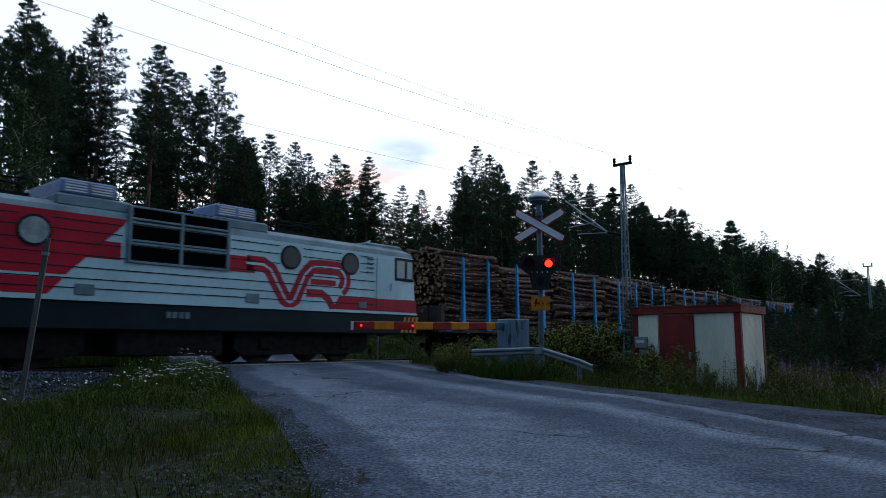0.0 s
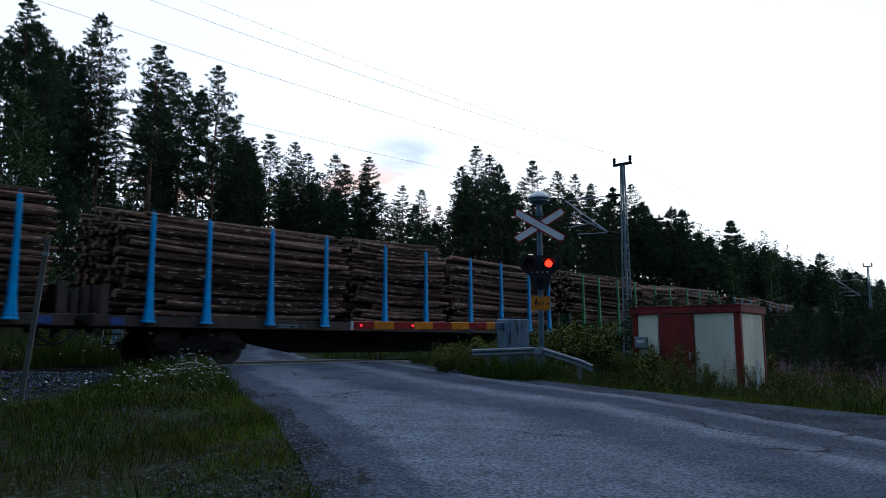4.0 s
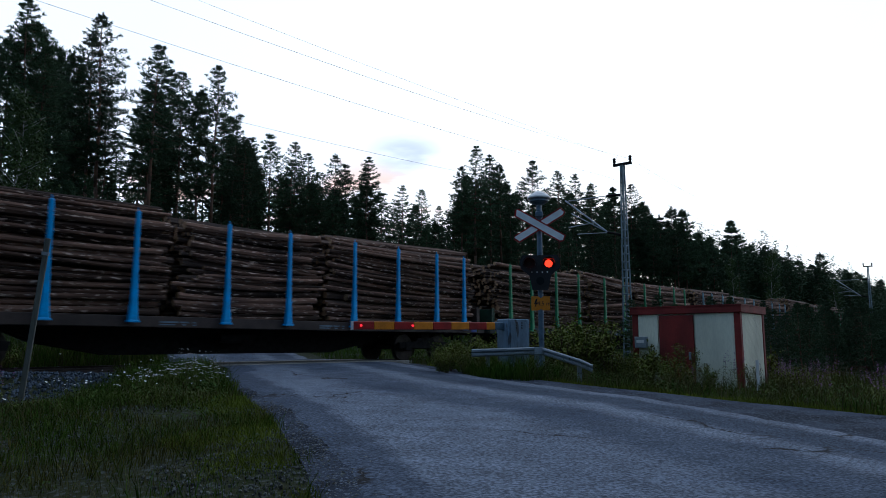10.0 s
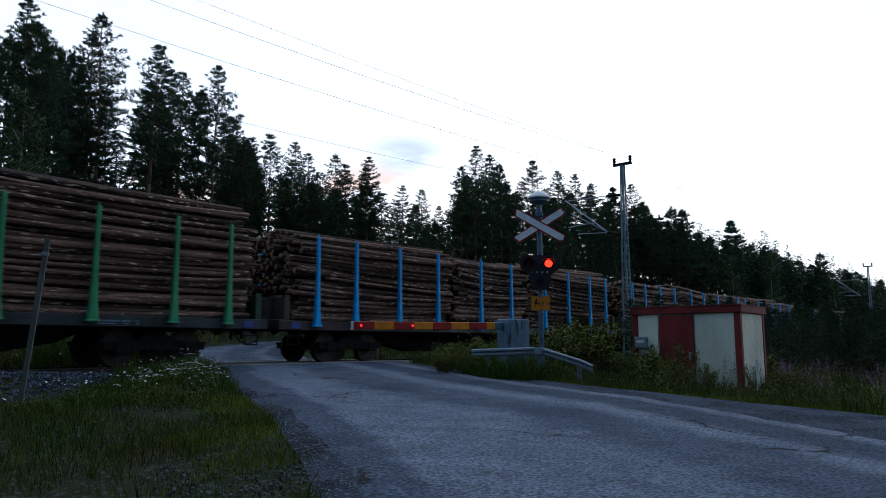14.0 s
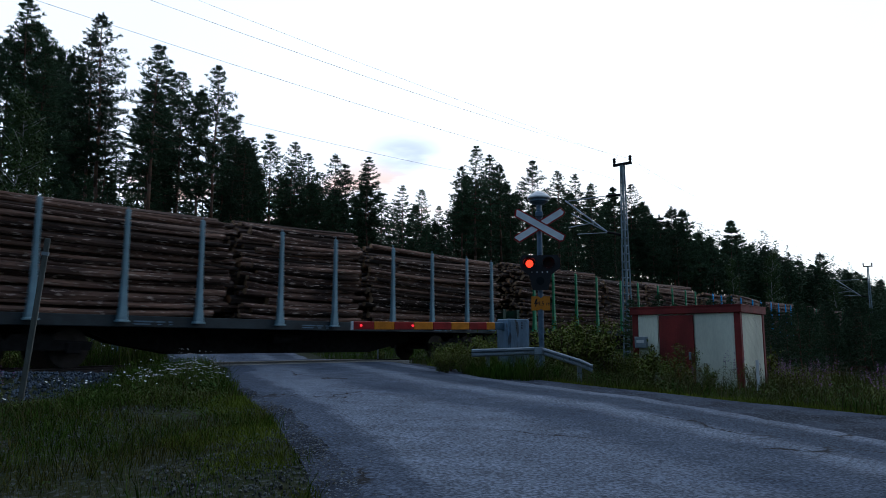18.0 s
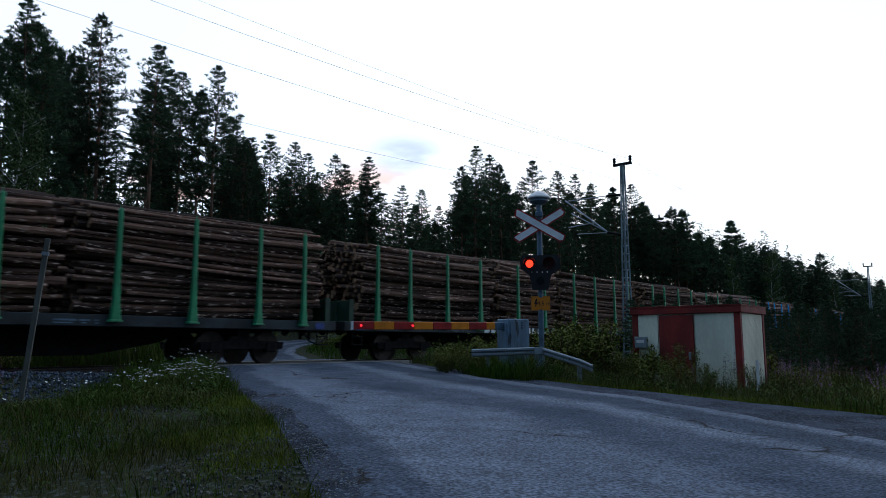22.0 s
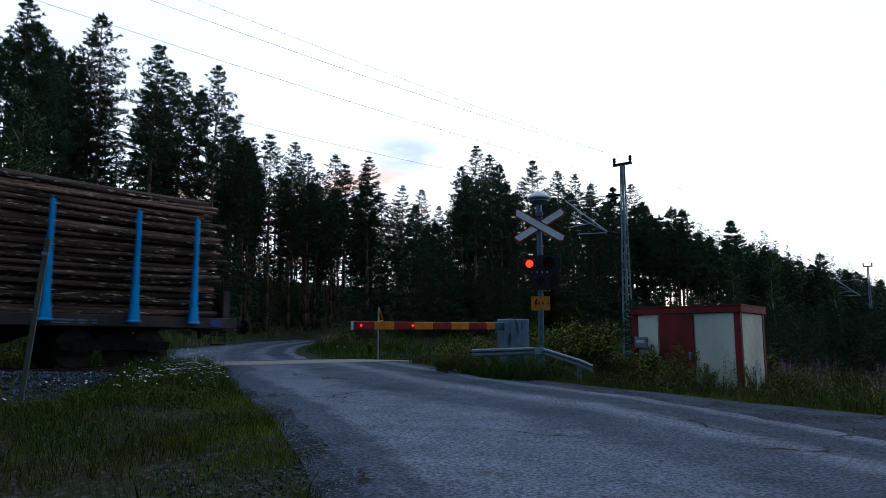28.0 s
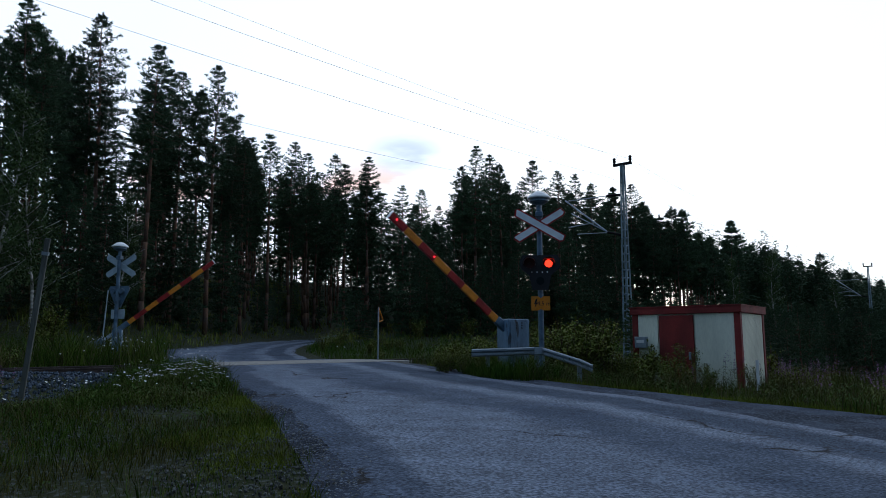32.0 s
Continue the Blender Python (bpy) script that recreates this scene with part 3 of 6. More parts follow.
def small_parts():
    """Buffer-end plates, lettering bars and the end cabinet that show on the sills."""
    w = {}
    s = Shape()
    s.box(-0.17, -1.436, 1.02, 0.17, -1.418, 1.2, c=0.004)
    w["plate"] = s.mesh("plate", M["plate"])
    s = Shape()
    for i, (a, b) in enumerate(((0, 0.5), (0.56, 0.8), (0.9, 1.0))):
        s.box(a, -1.428, 1.1, b, -1.418, 1.14)
        s.box(a + 0.05 * i, -1.428, 1.04, b - 0.08, -1.418, 1.07)
    w["lettering_bars"] = s.mesh("lettering_bars", M["grey"])
    s = Shape()
    for i in range(11):
        s.prism([(i * 0.42, 1.01), (i * 0.42 + 0.3, 1.01), (i * 0.42 + 0.36 - 0.1 * (i % 3), 1.24), (i * 0.42 + 0.06 * (i % 2), 1.24)], -1.43, -1.418)
    w["spray_paint"] = s.mesh("spray_paint", M["white"])
    s = Shape()
    s.box(-0.42, -0.09, 0.94, 0.42, 0.09, 1.1, c=0.02)
    s.tube((-0.3, 0, 0.98), (-0.3, 0, 0.72), 0.05)
    w["coupling"] = s.mesh("coupling", M["under"])
    s = Shape()
    s.path([(0.1, 0, 0.98), (-0.12, 0, 0.7), (-0.4, 0, 0.55), (-0.72, 0, 0.66), (-0.95, 0, 0.95)], 0.03, n=8)
    w["brake_hose"] = s.mesh("brake_hose", M["black"])
    s = Shape()
    s.path([(0, 0, -0.45), (0, -0.02, 0.0)], 0.018)
    s.path([(0.4, 0, -0.45), (0.4, -0.02, 0.0)], 0.018)
    for z in (-0.45, -0.2):
        s.box(-0.01, -0.05, z - 0.015, 0.41, 0.03, z + 0.015)
    w["step"] = s.mesh("step", M["under"])
    s = Shape()
    s.tube((0, -0.7, 0), (1.0, -0.7, 0), 0.17, n=14)
    w["air_tank"] = s.mesh("air_tank", M["under"])
    return w


SMALL = small_parts()
WAGON = {c: wagon_meshes(c) for c in ("blue", "green", "grey")}
COLOURS = ("blue", "blue", "blue", "blue", "green", "grey", "green", "blue", "blue", "green", "grey", "green", "blue", "blue", "blue", "grey", "green", "blue", "green", "green", "green", "blue", "blue", "blue")
PILE_SETS = {3: ((-0.7, 6.5), (7.0, 11.4), (11.85, 19.0)), 5: ((-0.9, 2.6), (2.95, 6.6), (6.95, 11.45), (11.7, 15.3), (15.6, 19.2))}


def build_wagon(k):
    c = COLOURS[k]
    say = {"blue": "brown timber wagon with blue stakes, loaded with logs", "green": "dark timber wagon with green stakes and end boards, loaded with logs", "grey": "dark timber wagon with pale grey-blue stakes, loaded with logs"}[c]
    l0 = FIRST_STAKE + WAGON_PITCH * k
    w = thing("timber_wagon", along(l0, TRACK_D), say, "railway wagon", group="wagons of the timber train")
    TRAIN.append((w, l0))
    me = WAGON[c]
    for name in ("sill", "deck", "centre_beam"):
        part(name, me[name], w)
    for x in (1.75, 16.55):
        b = part("bogie", me["bogie"], w, move(x, 0, 0))
        for dx in (-0.9, 0.9):
            part("wheelset", me["wheelset"], b, move(dx, 0, 0))
    for x, turn in ((-1.35, 180), (19.65, 0)):
        for y in (-0.98, 0.98):
            part("buffer", me["buffer"], w, pose(x, y, 1.06, 0, 0, turn))
        part("end_board", me["end_board"], w, move(-1.02 if x < 0 else 19.35, 0, 0))
    for i, u in enumerate(STAKE_U):
        for y, turn in ((-1.49, 0), (1.49, 180)):
            sm = STAKES["green" if k == 2 and i == 2 else c]
            part("stake", sm, w, pose(u, y, 1.09, 0, 0, turn))
    for x in (-0.72, 19.0):
        part("number_plate", SMALL["plate"], w, move(x, 0, 0), "small blue plate")
    for x in (3.9, 9.0, 14.9) if k % 2 else (6.3, 11.4):
        part("lettering", SMALL["lettering_bars"], w, move(x, 0, 0), "pale bars of lettering")
    if k == 19:
        part("spray_paint", SMALL["spray_paint"], w, move(5.9, 0, 0), "pale sprayed marks")
    for x in (-1.0, 18.9):
        part("step", SMALL["step"], w, move(x, -1.4, 1.0))
    part("air_tank", SMALL["air_tank"], w, move(8.4, 0, 0.75))
    for x in (-1.35, 19.65):
        part("coupling", SMALL["coupling"], w, move(x, 0, 0))
    part("brake_hose", SMALL["brake_hose"], w, move(-1.35, -0.55, 0))
    rnd = random.Random(k)
    for j, (a, b) in enumerate(PILE_SETS[5 if k in (0,) else 3]):
        me_pile, outer = pile(round(b - a, 1), 4 if k in (11, 23) else (k + j) % 4)
        p = part("load", me_pile, w, move(a, 0, 1.2), "stack of brown pine logs with pale cut ends", "stuff")
        for i, (ln, r, m) in enumerate(outer):
            part("log", log_data(ln, r, i % 3), p, m)


for k in range(24):
    build_wagon(k)


# ---- trees ----
def pine_meshes(h, seed, base, step, spread=0.15, droop=0.0):
    """Trunk with dead stubs, whorls of limbs that bend upwards, and tufts of needles; step: metres between tufts."""
    rnd = random.Random(seed)
    s, c = Shape(), Shape()
    vs, fs = [], []
    k = 10
    ax, ay, ph = rnd.uniform(-0.22, 0.22), rnd.uniform(-0.22, 0.22), rnd.uniform(0, 6)
    pts = [Vector((ax * math.sin(2.4 * j / k) + 0.04 * math.sin(j * 1.3 + ph), ay * math.sin(2.0 * j / k) + 0.04 * math.cos(j * 1.6 + ph), h * 0.985 * j / k)) for j in range(k + 1)]

    def axis(z):
        q = min(max(z / h / 0.985 * k, 0), k - 1e-4)
        return pts[int(q)].lerp(pts[int(q) + 1], q % 1.0)
    r0 = 0.0095 * h
    for j in range(k):
        s.tube(pts[j], pts[j + 1], max(0.02, r0 * (1 - 0.9 * j / k)), max(0.015, r0 * (1 - 0.9 * (j + 1) / k)), n=7)

    def tuft(p, out, size):
        """A brush of needles round the tip of a twig."""
        size *= 1.12 - 0.5 * max(0.0, p.z / h - base) / (1 - base)
        for _ in range(10):
            d = (out * 0.75 + Vector((rnd.gauss(0, 0.6), rnd.gauss(0, 0.6), rnd.gauss(0.28, 0.5)))).normalized()
            side = d.cross(Vector((rnd.gauss(0, 1), rnd.gauss(0, 1), rnd.gauss(0, 1))))
            if side.length < 1e-3:
                continue
            side = side.normalized() * size * rnd.uniform(0.10, 0.17)
            q = p + Vector((rnd.gauss(0, 0.3), rnd.gauss(0, 0.3), rnd.gauss(0, 0.2))) * size
            n = len(vs)
            vs.extend((tuple(q - side), tuple(q + side), tuple(q + d * size * rnd.uniform(0.7, 1.2))))
            fs.append((n, n + 1, n + 2))

    size = (0.66 if step < 0.5 else 0.8) * step
    lobes = [(rnd.uniform(0, 6.283), rnd.uniform(-0.3, 0.4)) for _ in range(3)]
    z0 = base * h
    z = z0
    while z < h * 0.978:
        u = (z - z0) / (h - z0)
        full = min(0.44 * (h - z) + 0.06, h * spread * (0.85 + 0.15 * math.sin(9 * u + ph))) * min(1.0, 0.5 + 2.2 * u) * rnd.uniform(0.75, 1.15)
        turn = rnd.uniform(0, 6.283)
        n = 5 if u > 0.25 else 4
        for i in range(n):
            a = turn + 6.283 * i / n + rnd.uniform(-0.4, 0.4)
            lobe = 1 + sum(w * math.cos(a - q) for q, w in lobes) * 0.5
            ln = full * rnd.uniform(0.62, 1.12) * max(0.45, lobe)
            if rnd.random() < 0.14 + 0.25 * max(0, 0.3 - u):
                ln *= 0.45
            rise = -0.2 + 0.42 * u * u + rnd.uniform(-0.12, 0.14) - droop
            p0 = axis(z)
            flat = Vector((math.cos(a), math.sin(a), 0))
            mid = p0 + flat * ln * 0.55 + Vector((0, 0, rise * ln * 0.55))
            tip = p0 + flat * ln + Vector((0, 0, (rise + 0.16) * ln))
            if ln > 0.5:
                s.tube(p0, mid, 0.010 + 0.008 * ln, 0.010 + 0.004 * ln, n=3)
                s.tube(mid, tip, 0.008 + 0.004 * ln, 0.006, n=3)
            m = max(2, round(ln / step))
            for j in range(m):
                e = 1 - j / m * 0.78
                if e < 0.32 and u < 0.5:
                    continue
                q = p0.lerp(mid, e / 0.55) if e < 0.55 else mid.lerp(tip, (e - 0.55) / 0.45)
                out = (flat * 0.8 + Vector((0, 0, rise + 0.3))).normalized()
                tuft(q, out, size)
                wide = 0.46 * ln * (1.12 - e) + 0.03
                for sg in (-1, 1):
                    aa = a + sg * rnd.uniform(0.7, 1.2)
                    w = rnd.uniform(0.55, 1.1) * wide
                    tw = Vector((math.cos(aa), math.sin(aa), rnd.uniform(-0.05, 0.4)))
                    tuft(q + tw * w, tw, size)
                    if w > 1.5 * step:
                        tuft(q + tw * w * 0.5, tw, size)
        z += rnd.uniform(0.55, 1.45) * ((0.54 - 0.31 * u) if step < 0.5 else (0.68 - 0.36 * u)) * (0.64 + step)
    for j in range(6):
        tuft(axis(h * (0.955 + 0.008 * j)), Vector((0, 0, 1.8)), size * 0.75)
    for _ in range(rnd.randint(10, 16)):
        a, zz = rnd.uniform(0, 6.283), rnd.uniform(0.15, base + 0.05) * h
        ln = rnd.uniform(0.4, 1.5)
        p = axis(zz)
        s.tube(p, p + Vector((math.cos(a) * ln, math.sin(a) * ln, rnd.uniform(-0.25, 0.1) * ln)), 0.018, 0.006, n=3)
    c.add(vs, fs)
    return s.mesh("trunk", M["pine_bark"], smooth=True), c.mesh("crown", M["pine"])


def birch_meshes(h, seed):
    """Slender pale stem with thin limbs and hanging sprays of small leaves."""
    rnd = random.Random(seed)
    s, lf = Shape(), Shape()
    vs, fs = [], []
    pts = [Vector((0.25 * math.sin(j * 0.5 + seed), 0.2 * math.sin(j * 0.7), h * j / 9)) for j in range(10)]
    for j in range(9):
        s.tube(pts[j], pts[j + 1], 0.075 * (1.02 - j / 9), 0.075 * (1.02 - (j + 1) / 9), n=7)
    for i in range(46):
        u = 0.16 + 0.84 * i / 46
        p = pts[min(8, int(u * 9))].lerp(pts[min(8, int(u * 9)) + 1], (u * 9) % 1)
        a, ln = rnd.uniform(0, 6.283), h * 0.2 * (1.1 - u) ** 0.7 * rnd.uniform(0.6, 1.1)
        tip = p + Vector((math.cos(a) * ln, math.sin(a) * ln, ln * rnd.uniform(0.4, 0.9)))
        s.tube(p, tip, 0.018, 0.006, n=3)
        for j in range(9):
            q = p.lerp(tip, rnd.uniform(0.3, 1.0))
            drop = rnd.uniform(0.3, 1.0)
            for g in range(11):
                o = q + Vector((rnd.gauss(0, 0.12), rnd.gauss(0, 0.12), -drop * g / 11))
                d = Vector((rnd.gauss(0, 1), rnd.gauss(0, 1), -0.8)).normalized()
                side = d.cross(Vector((rnd.gauss(0, 1), rnd.gauss(0, 1), 0.3))).normalized() * 0.035
                n = len(vs)
                vs.extend((tuple(o), tuple(o + d * 0.06 + side), tuple(o + d * 0.13), tuple(o + d * 0.06 - side)))
                fs.append((n, n + 1, n + 2, n + 3))
    lf.add(vs, fs)
    return s.mesh("trunk", M["birch_bark"], smooth=True), lf.mesh("crown", M["birch_leaf"])


TREES = {"pine": [(h,) + pine_meshes(h, 3 + i, b, 0.34, w) for i, (h, b, w) in enumerate(((17, 0.54, 0.13), (18, 0.48, 0.145), (16, 0.58, 0.12), (19, 0.44, 0.14)))],
         "pine_far": [(h,) + pine_meshes(h, 23 + i, b, 0.62, w) for i, (h, b, w) in enumerate(((17, 0.48, 0.12), (18, 0.52, 0.115), (16, 0.44, 0.12), (17, 0.4, 0.13)))],
         "spruce": [(h,) + pine_meshes(h, 33 + i, 0.05, 0.42, 0.14, 0.22) for i, h in enumerate((12, 14))],
         "spruce_far": [(h,) + pine_meshes(h, 63 + i, 0.05, 0.7, 0.13, 0.2) for i, h in enumerate((12, 14))],
         "pine_young": [(6,) + pine_meshes(6, 43 + i, 0.06, 0.3, 0.2) for i in range(3)],
         "spruce_young": [(6,) + pine_meshes(6, 53 + i, 0.04, 0.34, 0.21, 0.16) for i in range(3)],
         "birch": [(9,) + birch_meshes(9, 71 + i) for i in range(2)]}


def plant(kind, x, y, h, variant, rnd, label=None, group="trees of the forest", far=True):
    shapes = TREES[kind + ("_young" if group == "young trees" else "_far" if far and kind != "birch" else "")]
    h0, trunk, crown = shapes[variant % len(shapes)]
    t = thing(("young_" + kind) if group == "young trees" else kind + "_tree", Matrix.Translation((x, y, ground_z(x, y) - 0.1)) @ Matrix.Rotation(rnd.uniform(0, 6.28), 4, "Z") @ Matrix.Rotation(rnd.uniform(0, 0.03), 4, "X") @ Matrix.Scale(h / h0, 4),
              label or {"pine": "tall dark pine with a bare reddish trunk", "spruce": "dark green spruce with drooping branches", "birch": "slender birch with a pale stem and hanging leaves"}[kind], "tree", group)
    part("trunk", trunk, t)
    part("crown", crown, t)
    return t


def towards(px, py, d):
    """The place d metres across the track in the direction (px, py) of the view."""
    f, th = 1230.63, radians(7.77)
    a, b = (px - 784) / f, (441 - py) / f
    way = Vector((a, math.cos(th) - b * math.sin(th), math.sin(th) + b * math.cos(th)))
    return way * (d / (-way.x * math.cos(PHI) + way.y * math.sin(PHI))) + Vector((0, 0, 0.57))


def edge_tree(px, py, d, kind, variant, rnd, far):
    """A tree whose top shows in the direction (px, py) of the view."""
    p = towards(px, py, d)
    for _ in range(8):                         # none stands on the road
        l = p.x * math.sin(PHI) + p.y * math.cos(PHI)
        if not road_edges(d)[0] - 1.5 < l < road_edges(d)[1] + 1.5:
            break
        d += 2.0
        p = towards(px, py, d)
    plant(kind, p.x, p.y, max(3.0, p.z - ground_z(p.x, p.y)), variant, rnd, far=far)


SKY_X = (-60, 60, 200, 285, 390, 430, 520, 560, 655, 700, 780, 810, 840, 905, 940, 1040, 1130, 1160, 1250, 1290, 1350, 1568)
SKY_Y = (-40, 0, 40, 85, 125, 225, 255, 285, 285, 328, 350, 310, 270, 300, 290, 315, 330, 378, 402, 400, 434, 488)


def build_forest():
    rnd = random.Random(5)
    # the trees that stand out along the forest's edge: direction of the top
    tops = "62,-14 200,12 278,67 322,120 383,110 438,238 482,232 522,246 548,266 590,268 612,286 655,271 716,324 750,330 818,290 840,252 868,268 890,284 942,278 985,297 1018,303 1040,318 1085,327 1112,322 1165,378 1190,362 1210,368 1290,390 1355,432 1450,444"
    for i, w in enumerate(tops.split()):
        px, py = map(float, w.split(","))
        edge_tree(px, py, rnd.uniform(37, 42), "spruce" if px == 1290 else "pine", i, rnd, px > 1150)
    for i in range(30):                        # the lesser ones between them
        px = -30 + 53 * i + rnd.uniform(-18, 18)
        if px < 430 and i % 2:
            continue
        edge_tree(px, lin(px, SKY_X, SKY_Y) + rnd.uniform(4, 60 if px < 430 else 26), rnd.uniform(39, 47), "pine", i + 1, rnd, px > 1150)
    for i in range(95):                       # the ranks behind the edge
        px = rnd.uniform(-70, 1130) if i % 3 else rnd.uniform(400, 780)
        d = rnd.uniform(42, 66)
        if px < 430 and i % 5 < 3:
            continue
        edge_tree(px, lin(px, SKY_X, SKY_Y) + 14 + 120 * rnd.random(), d, "pine", i, rnd, d > 47)
    for i in range(17):                        # lower trees between the tall ones
        px = rnd.uniform(-60, 440)
        edge_tree(px, rnd.uniform(215, 330), rnd.uniform(46, 66), "pine", i, rnd, True)
    for i in range(60):                        # a closer stand behind the signal
        px = rnd.uniform(730, 1135)
        d = rnd.uniform(40, 60)
        edge_tree(px, lin(px, SKY_X, SKY_Y) + 25 + 130 * rnd.random(), d, "spruce" if i % 3 == 0 else "pine", i, rnd, True)
    for i in range(120):                       # the long edge beside the line
        px = rnd.uniform(1120, 1640)
        d = rnd.uniform(37, 60)
        edge_tree(px, lin(px, SKY_X, SKY_Y) + 6 + 45 * rnd.random(), d, "spruce" if px > 1240 and i % 3 == 0 else "pine", i, rnd, True)
    for px, py, d in ((30, 150, 33), (72, 215, 33.5), (-25, 190, 32), (222, 335, 35), (1365, 440, 33), (1292, 455, 34), (1480, 492, 33)):
        p = towards(px, py, d)
        plant("birch", p.x, p.y, p.z - ground_z(p.x, p.y), int(px), rnd)
    for x0, x1, y0, y1, d0, d1, n in ((-30, 430, 250, 440, 35, 42, 15), (430, 570, 462, 490, 41, 48, 5), (725, 1100, 390, 476, 34, 40, 30)):
        for i in range(n):                     # young spruces under the edge
            edge_tree(x0 + (x1 - x0) * (i + rnd.random()) / n, rnd.uniform(y0, y1), rnd.uniform(d0, d1), "spruce", i, rnd, False)


build_forest()


# ---- locomotive ----
M["loco_white"] = material("locomotive_white_paint", (0.47, 0.66, 0.72), 0.4, vary=0.12, scale=0.8, fine=12, bump=0.04, stretch=(1, 1, 0.4))
M["loco_red"] = material("locomotive_red_paint", (0.38, 0.008, 0.03), 0.45, spec=0.2, vary=0.2, scale=0.8, fine=12, bump=0.04)
M["loco_dark"] = material("locomotive_dark_skirt", (0.01, 0.02, 0.028), 0.55, spec=0.15, vary=0.3, scale=0.8, fine=12, bump=0.05)
M["loco_grey"] = material("locomotive_roof_grey", (0.17, 0.25, 0.29), 0.6, vary=0.3, scale=1.5, fine=20, bump=0.1)
M["vent_blue"] = material("blue_grey_vent", (0.15, 0.23, 0.42), 0.5, vary=0.2, scale=3, fine=20, bump=0.05)
M["glass"] = material("window_glass", (0.015, 0.022, 0.024), 0.08, vary=0.1, bump=0, spec=0.3)
M["grille_shade"] = material("grille_shadow_black", (0.004, 0.004, 0.005), 0.9, vary=0.2, bump=0, spec=0.05)
# pale base colour stands for the sky seen through the solid cab
M["cab_glass"] = material("cab_glass_sky_tint", (0.1, 0.17, 0.18), 0.06, vary=0.1, bump=0, spec=0.9)
# sky reflected in two round panes, painted as a pale base colour
M["sky_pane"] = material("round_pane_sky_reflection", (0.3, 0.36, 0.36), 0.5, vary=0.25, scale=4, fine=20, bump=0.05)
M["lamp_red"] = material("glowing_red_lamp", (1.0, 0.024, 0.005), 0.4, vary=0.0, bump=0, emit=1.9)
M["lamp_small"] = material("small_red_lamp", (1.0, 0.02, 0.03), 0.4, vary=0.0, bump=0, emit=0.9)
M["lens_red"] = material("dark_red_lens", (0.03, 0.003, 0.003), 0.3, vary=0.1, bump=0)


def build_loco():
    lo = thing("electric_locomotive", along(0, TRACK_D), "white and red electric locomotive with a dark skirt and round windows", "locomotive")
    TRAIN.append((lo, 17.98))
    end = -18.2
    # body shell: a box with rounded shoulders and raked cab ends
    s = Shape()
    sec = [(-1.5, 1.57), (-1.5, 3.55), (-1.42, 3.72), (-1.2, 3.86), (-0.6, 3.95), (0.6, 3.95), (1.2, 3.86), (1.42, 3.72), (1.5, 3.55), (1.5, 1.57)]
    rake = lambda z, w: 0.02 if z < 2.1 else 0.02 + (z - 2.1) * 0.10 + (0.25 if z > 3.8 else 0)
    stations = [(1, 0.0), (1, 0.9), (0, 3.0), (0, 15.2), (-1, 0.9), (-1, 0.0)]
    vs = []
    for side, off in stations:
        for y, z in sec:
            k = rake(z, y)
            x = -(off if off > 0.5 else k) if side == 1 else (-off if side == 0 else end + (off if off > 0.5 else k))
            vs.append((x, y * (0.94 if off == 0.0 else 1), z))
    n = len(sec)
    fs = [(r * n + i, r * n + i + 1, (r + 1) * n + i + 1, (r + 1) * n + i) for r in range(len(stations) - 1) for i in range(n - 1)]
    fs += [tuple(range(n - 1, -1, -1)), tuple((len(stations) - 1) * n + i for i in range(n))]
    s.add(vs, [f[::-1] for f in fs])
    for i in range(len(stations) - 1):         # the roof above the shoulders is grey
        for j in range(1, n - 2):
            s.m[i * (n - 1) + j] = 1
    body = part("body", s.mesh("body", M["loco_white"], M["loco_grey"]), lo)
    s = Shape()
    s.box(end + 0.05, -1.46, 0.9, -0.03, 1.46, 1.57, c=0.03)
    part("skirt", s.mesh("skirt", M["loco_dark"]), lo, label="dark blue-grey skirt")
    s = Shape()
    s.box(end + 0.05, -1.515, 1.56, -0.04, -1.49, 1.63)
    part("stripe", s.mesh("stripe", M["loco_white"]), lo)
    # red livery, laid on the side
    y0, y1 = -1.508, -1.49
    s = Shape()
    s.prism([(-18.1, 2.14), (-11.72, 2.14), (-10.45, 3.46), (-10.4, 3.58), (-18.0, 3.58)], y0, y1)
    s.prism([(-18.1, 1.68), (-12.08, 1.68), (-11.78, 2.05), (-18.1, 2.05)], y0, y1)
    part("red_panel", s.mesh("red_panel", M["loco_red"]), lo, label="red front third with a slanted edge")
    for poly in ([(-11.3, 2.58), (-10.5, 2.58), (-10.5, 3.0), (-10.95, 3.0)], [(-7.55, 2.55), (-6.7, 2.55), (-6.9, 3.0), (-7.55, 3.0)]):
        s = Shape()
        s.prism(poly, y0, y1)
        part("waist_stripe", s.mesh("waist_stripe", M["loco_red"]), lo)
    s = Shape()
    s.prism([(-3.9, 1.65), (-0.06, 1.65), (-0.06, 2.08), (-3.6, 2.05)], y0, y1)
    part("waist_stripe", s.mesh("waist_stripe", M["loco_red"]), lo)

    # a red ribbon in two lines: down, up, round and back
    def ribbon(pts, w):
        sh = Shape()
        left, right = [], []
        for i, (x, z) in enumerate(pts):
            a, b = pts[max(0, i - 1)], pts[min(len(pts) - 1, i + 1)]
            d = Vector((b[0] - a[0], b[1] - a[1])).normalized()
            left.append((x - d.y * w / 2, z + d.x * w / 2))
            right.append((x + d.y * w / 2, z - d.x * w / 2))
        for i in range(len(pts) - 1):
            sh.prism([right[i], right[i + 1], left[i + 1], left[i]], y0, y1)
        return sh
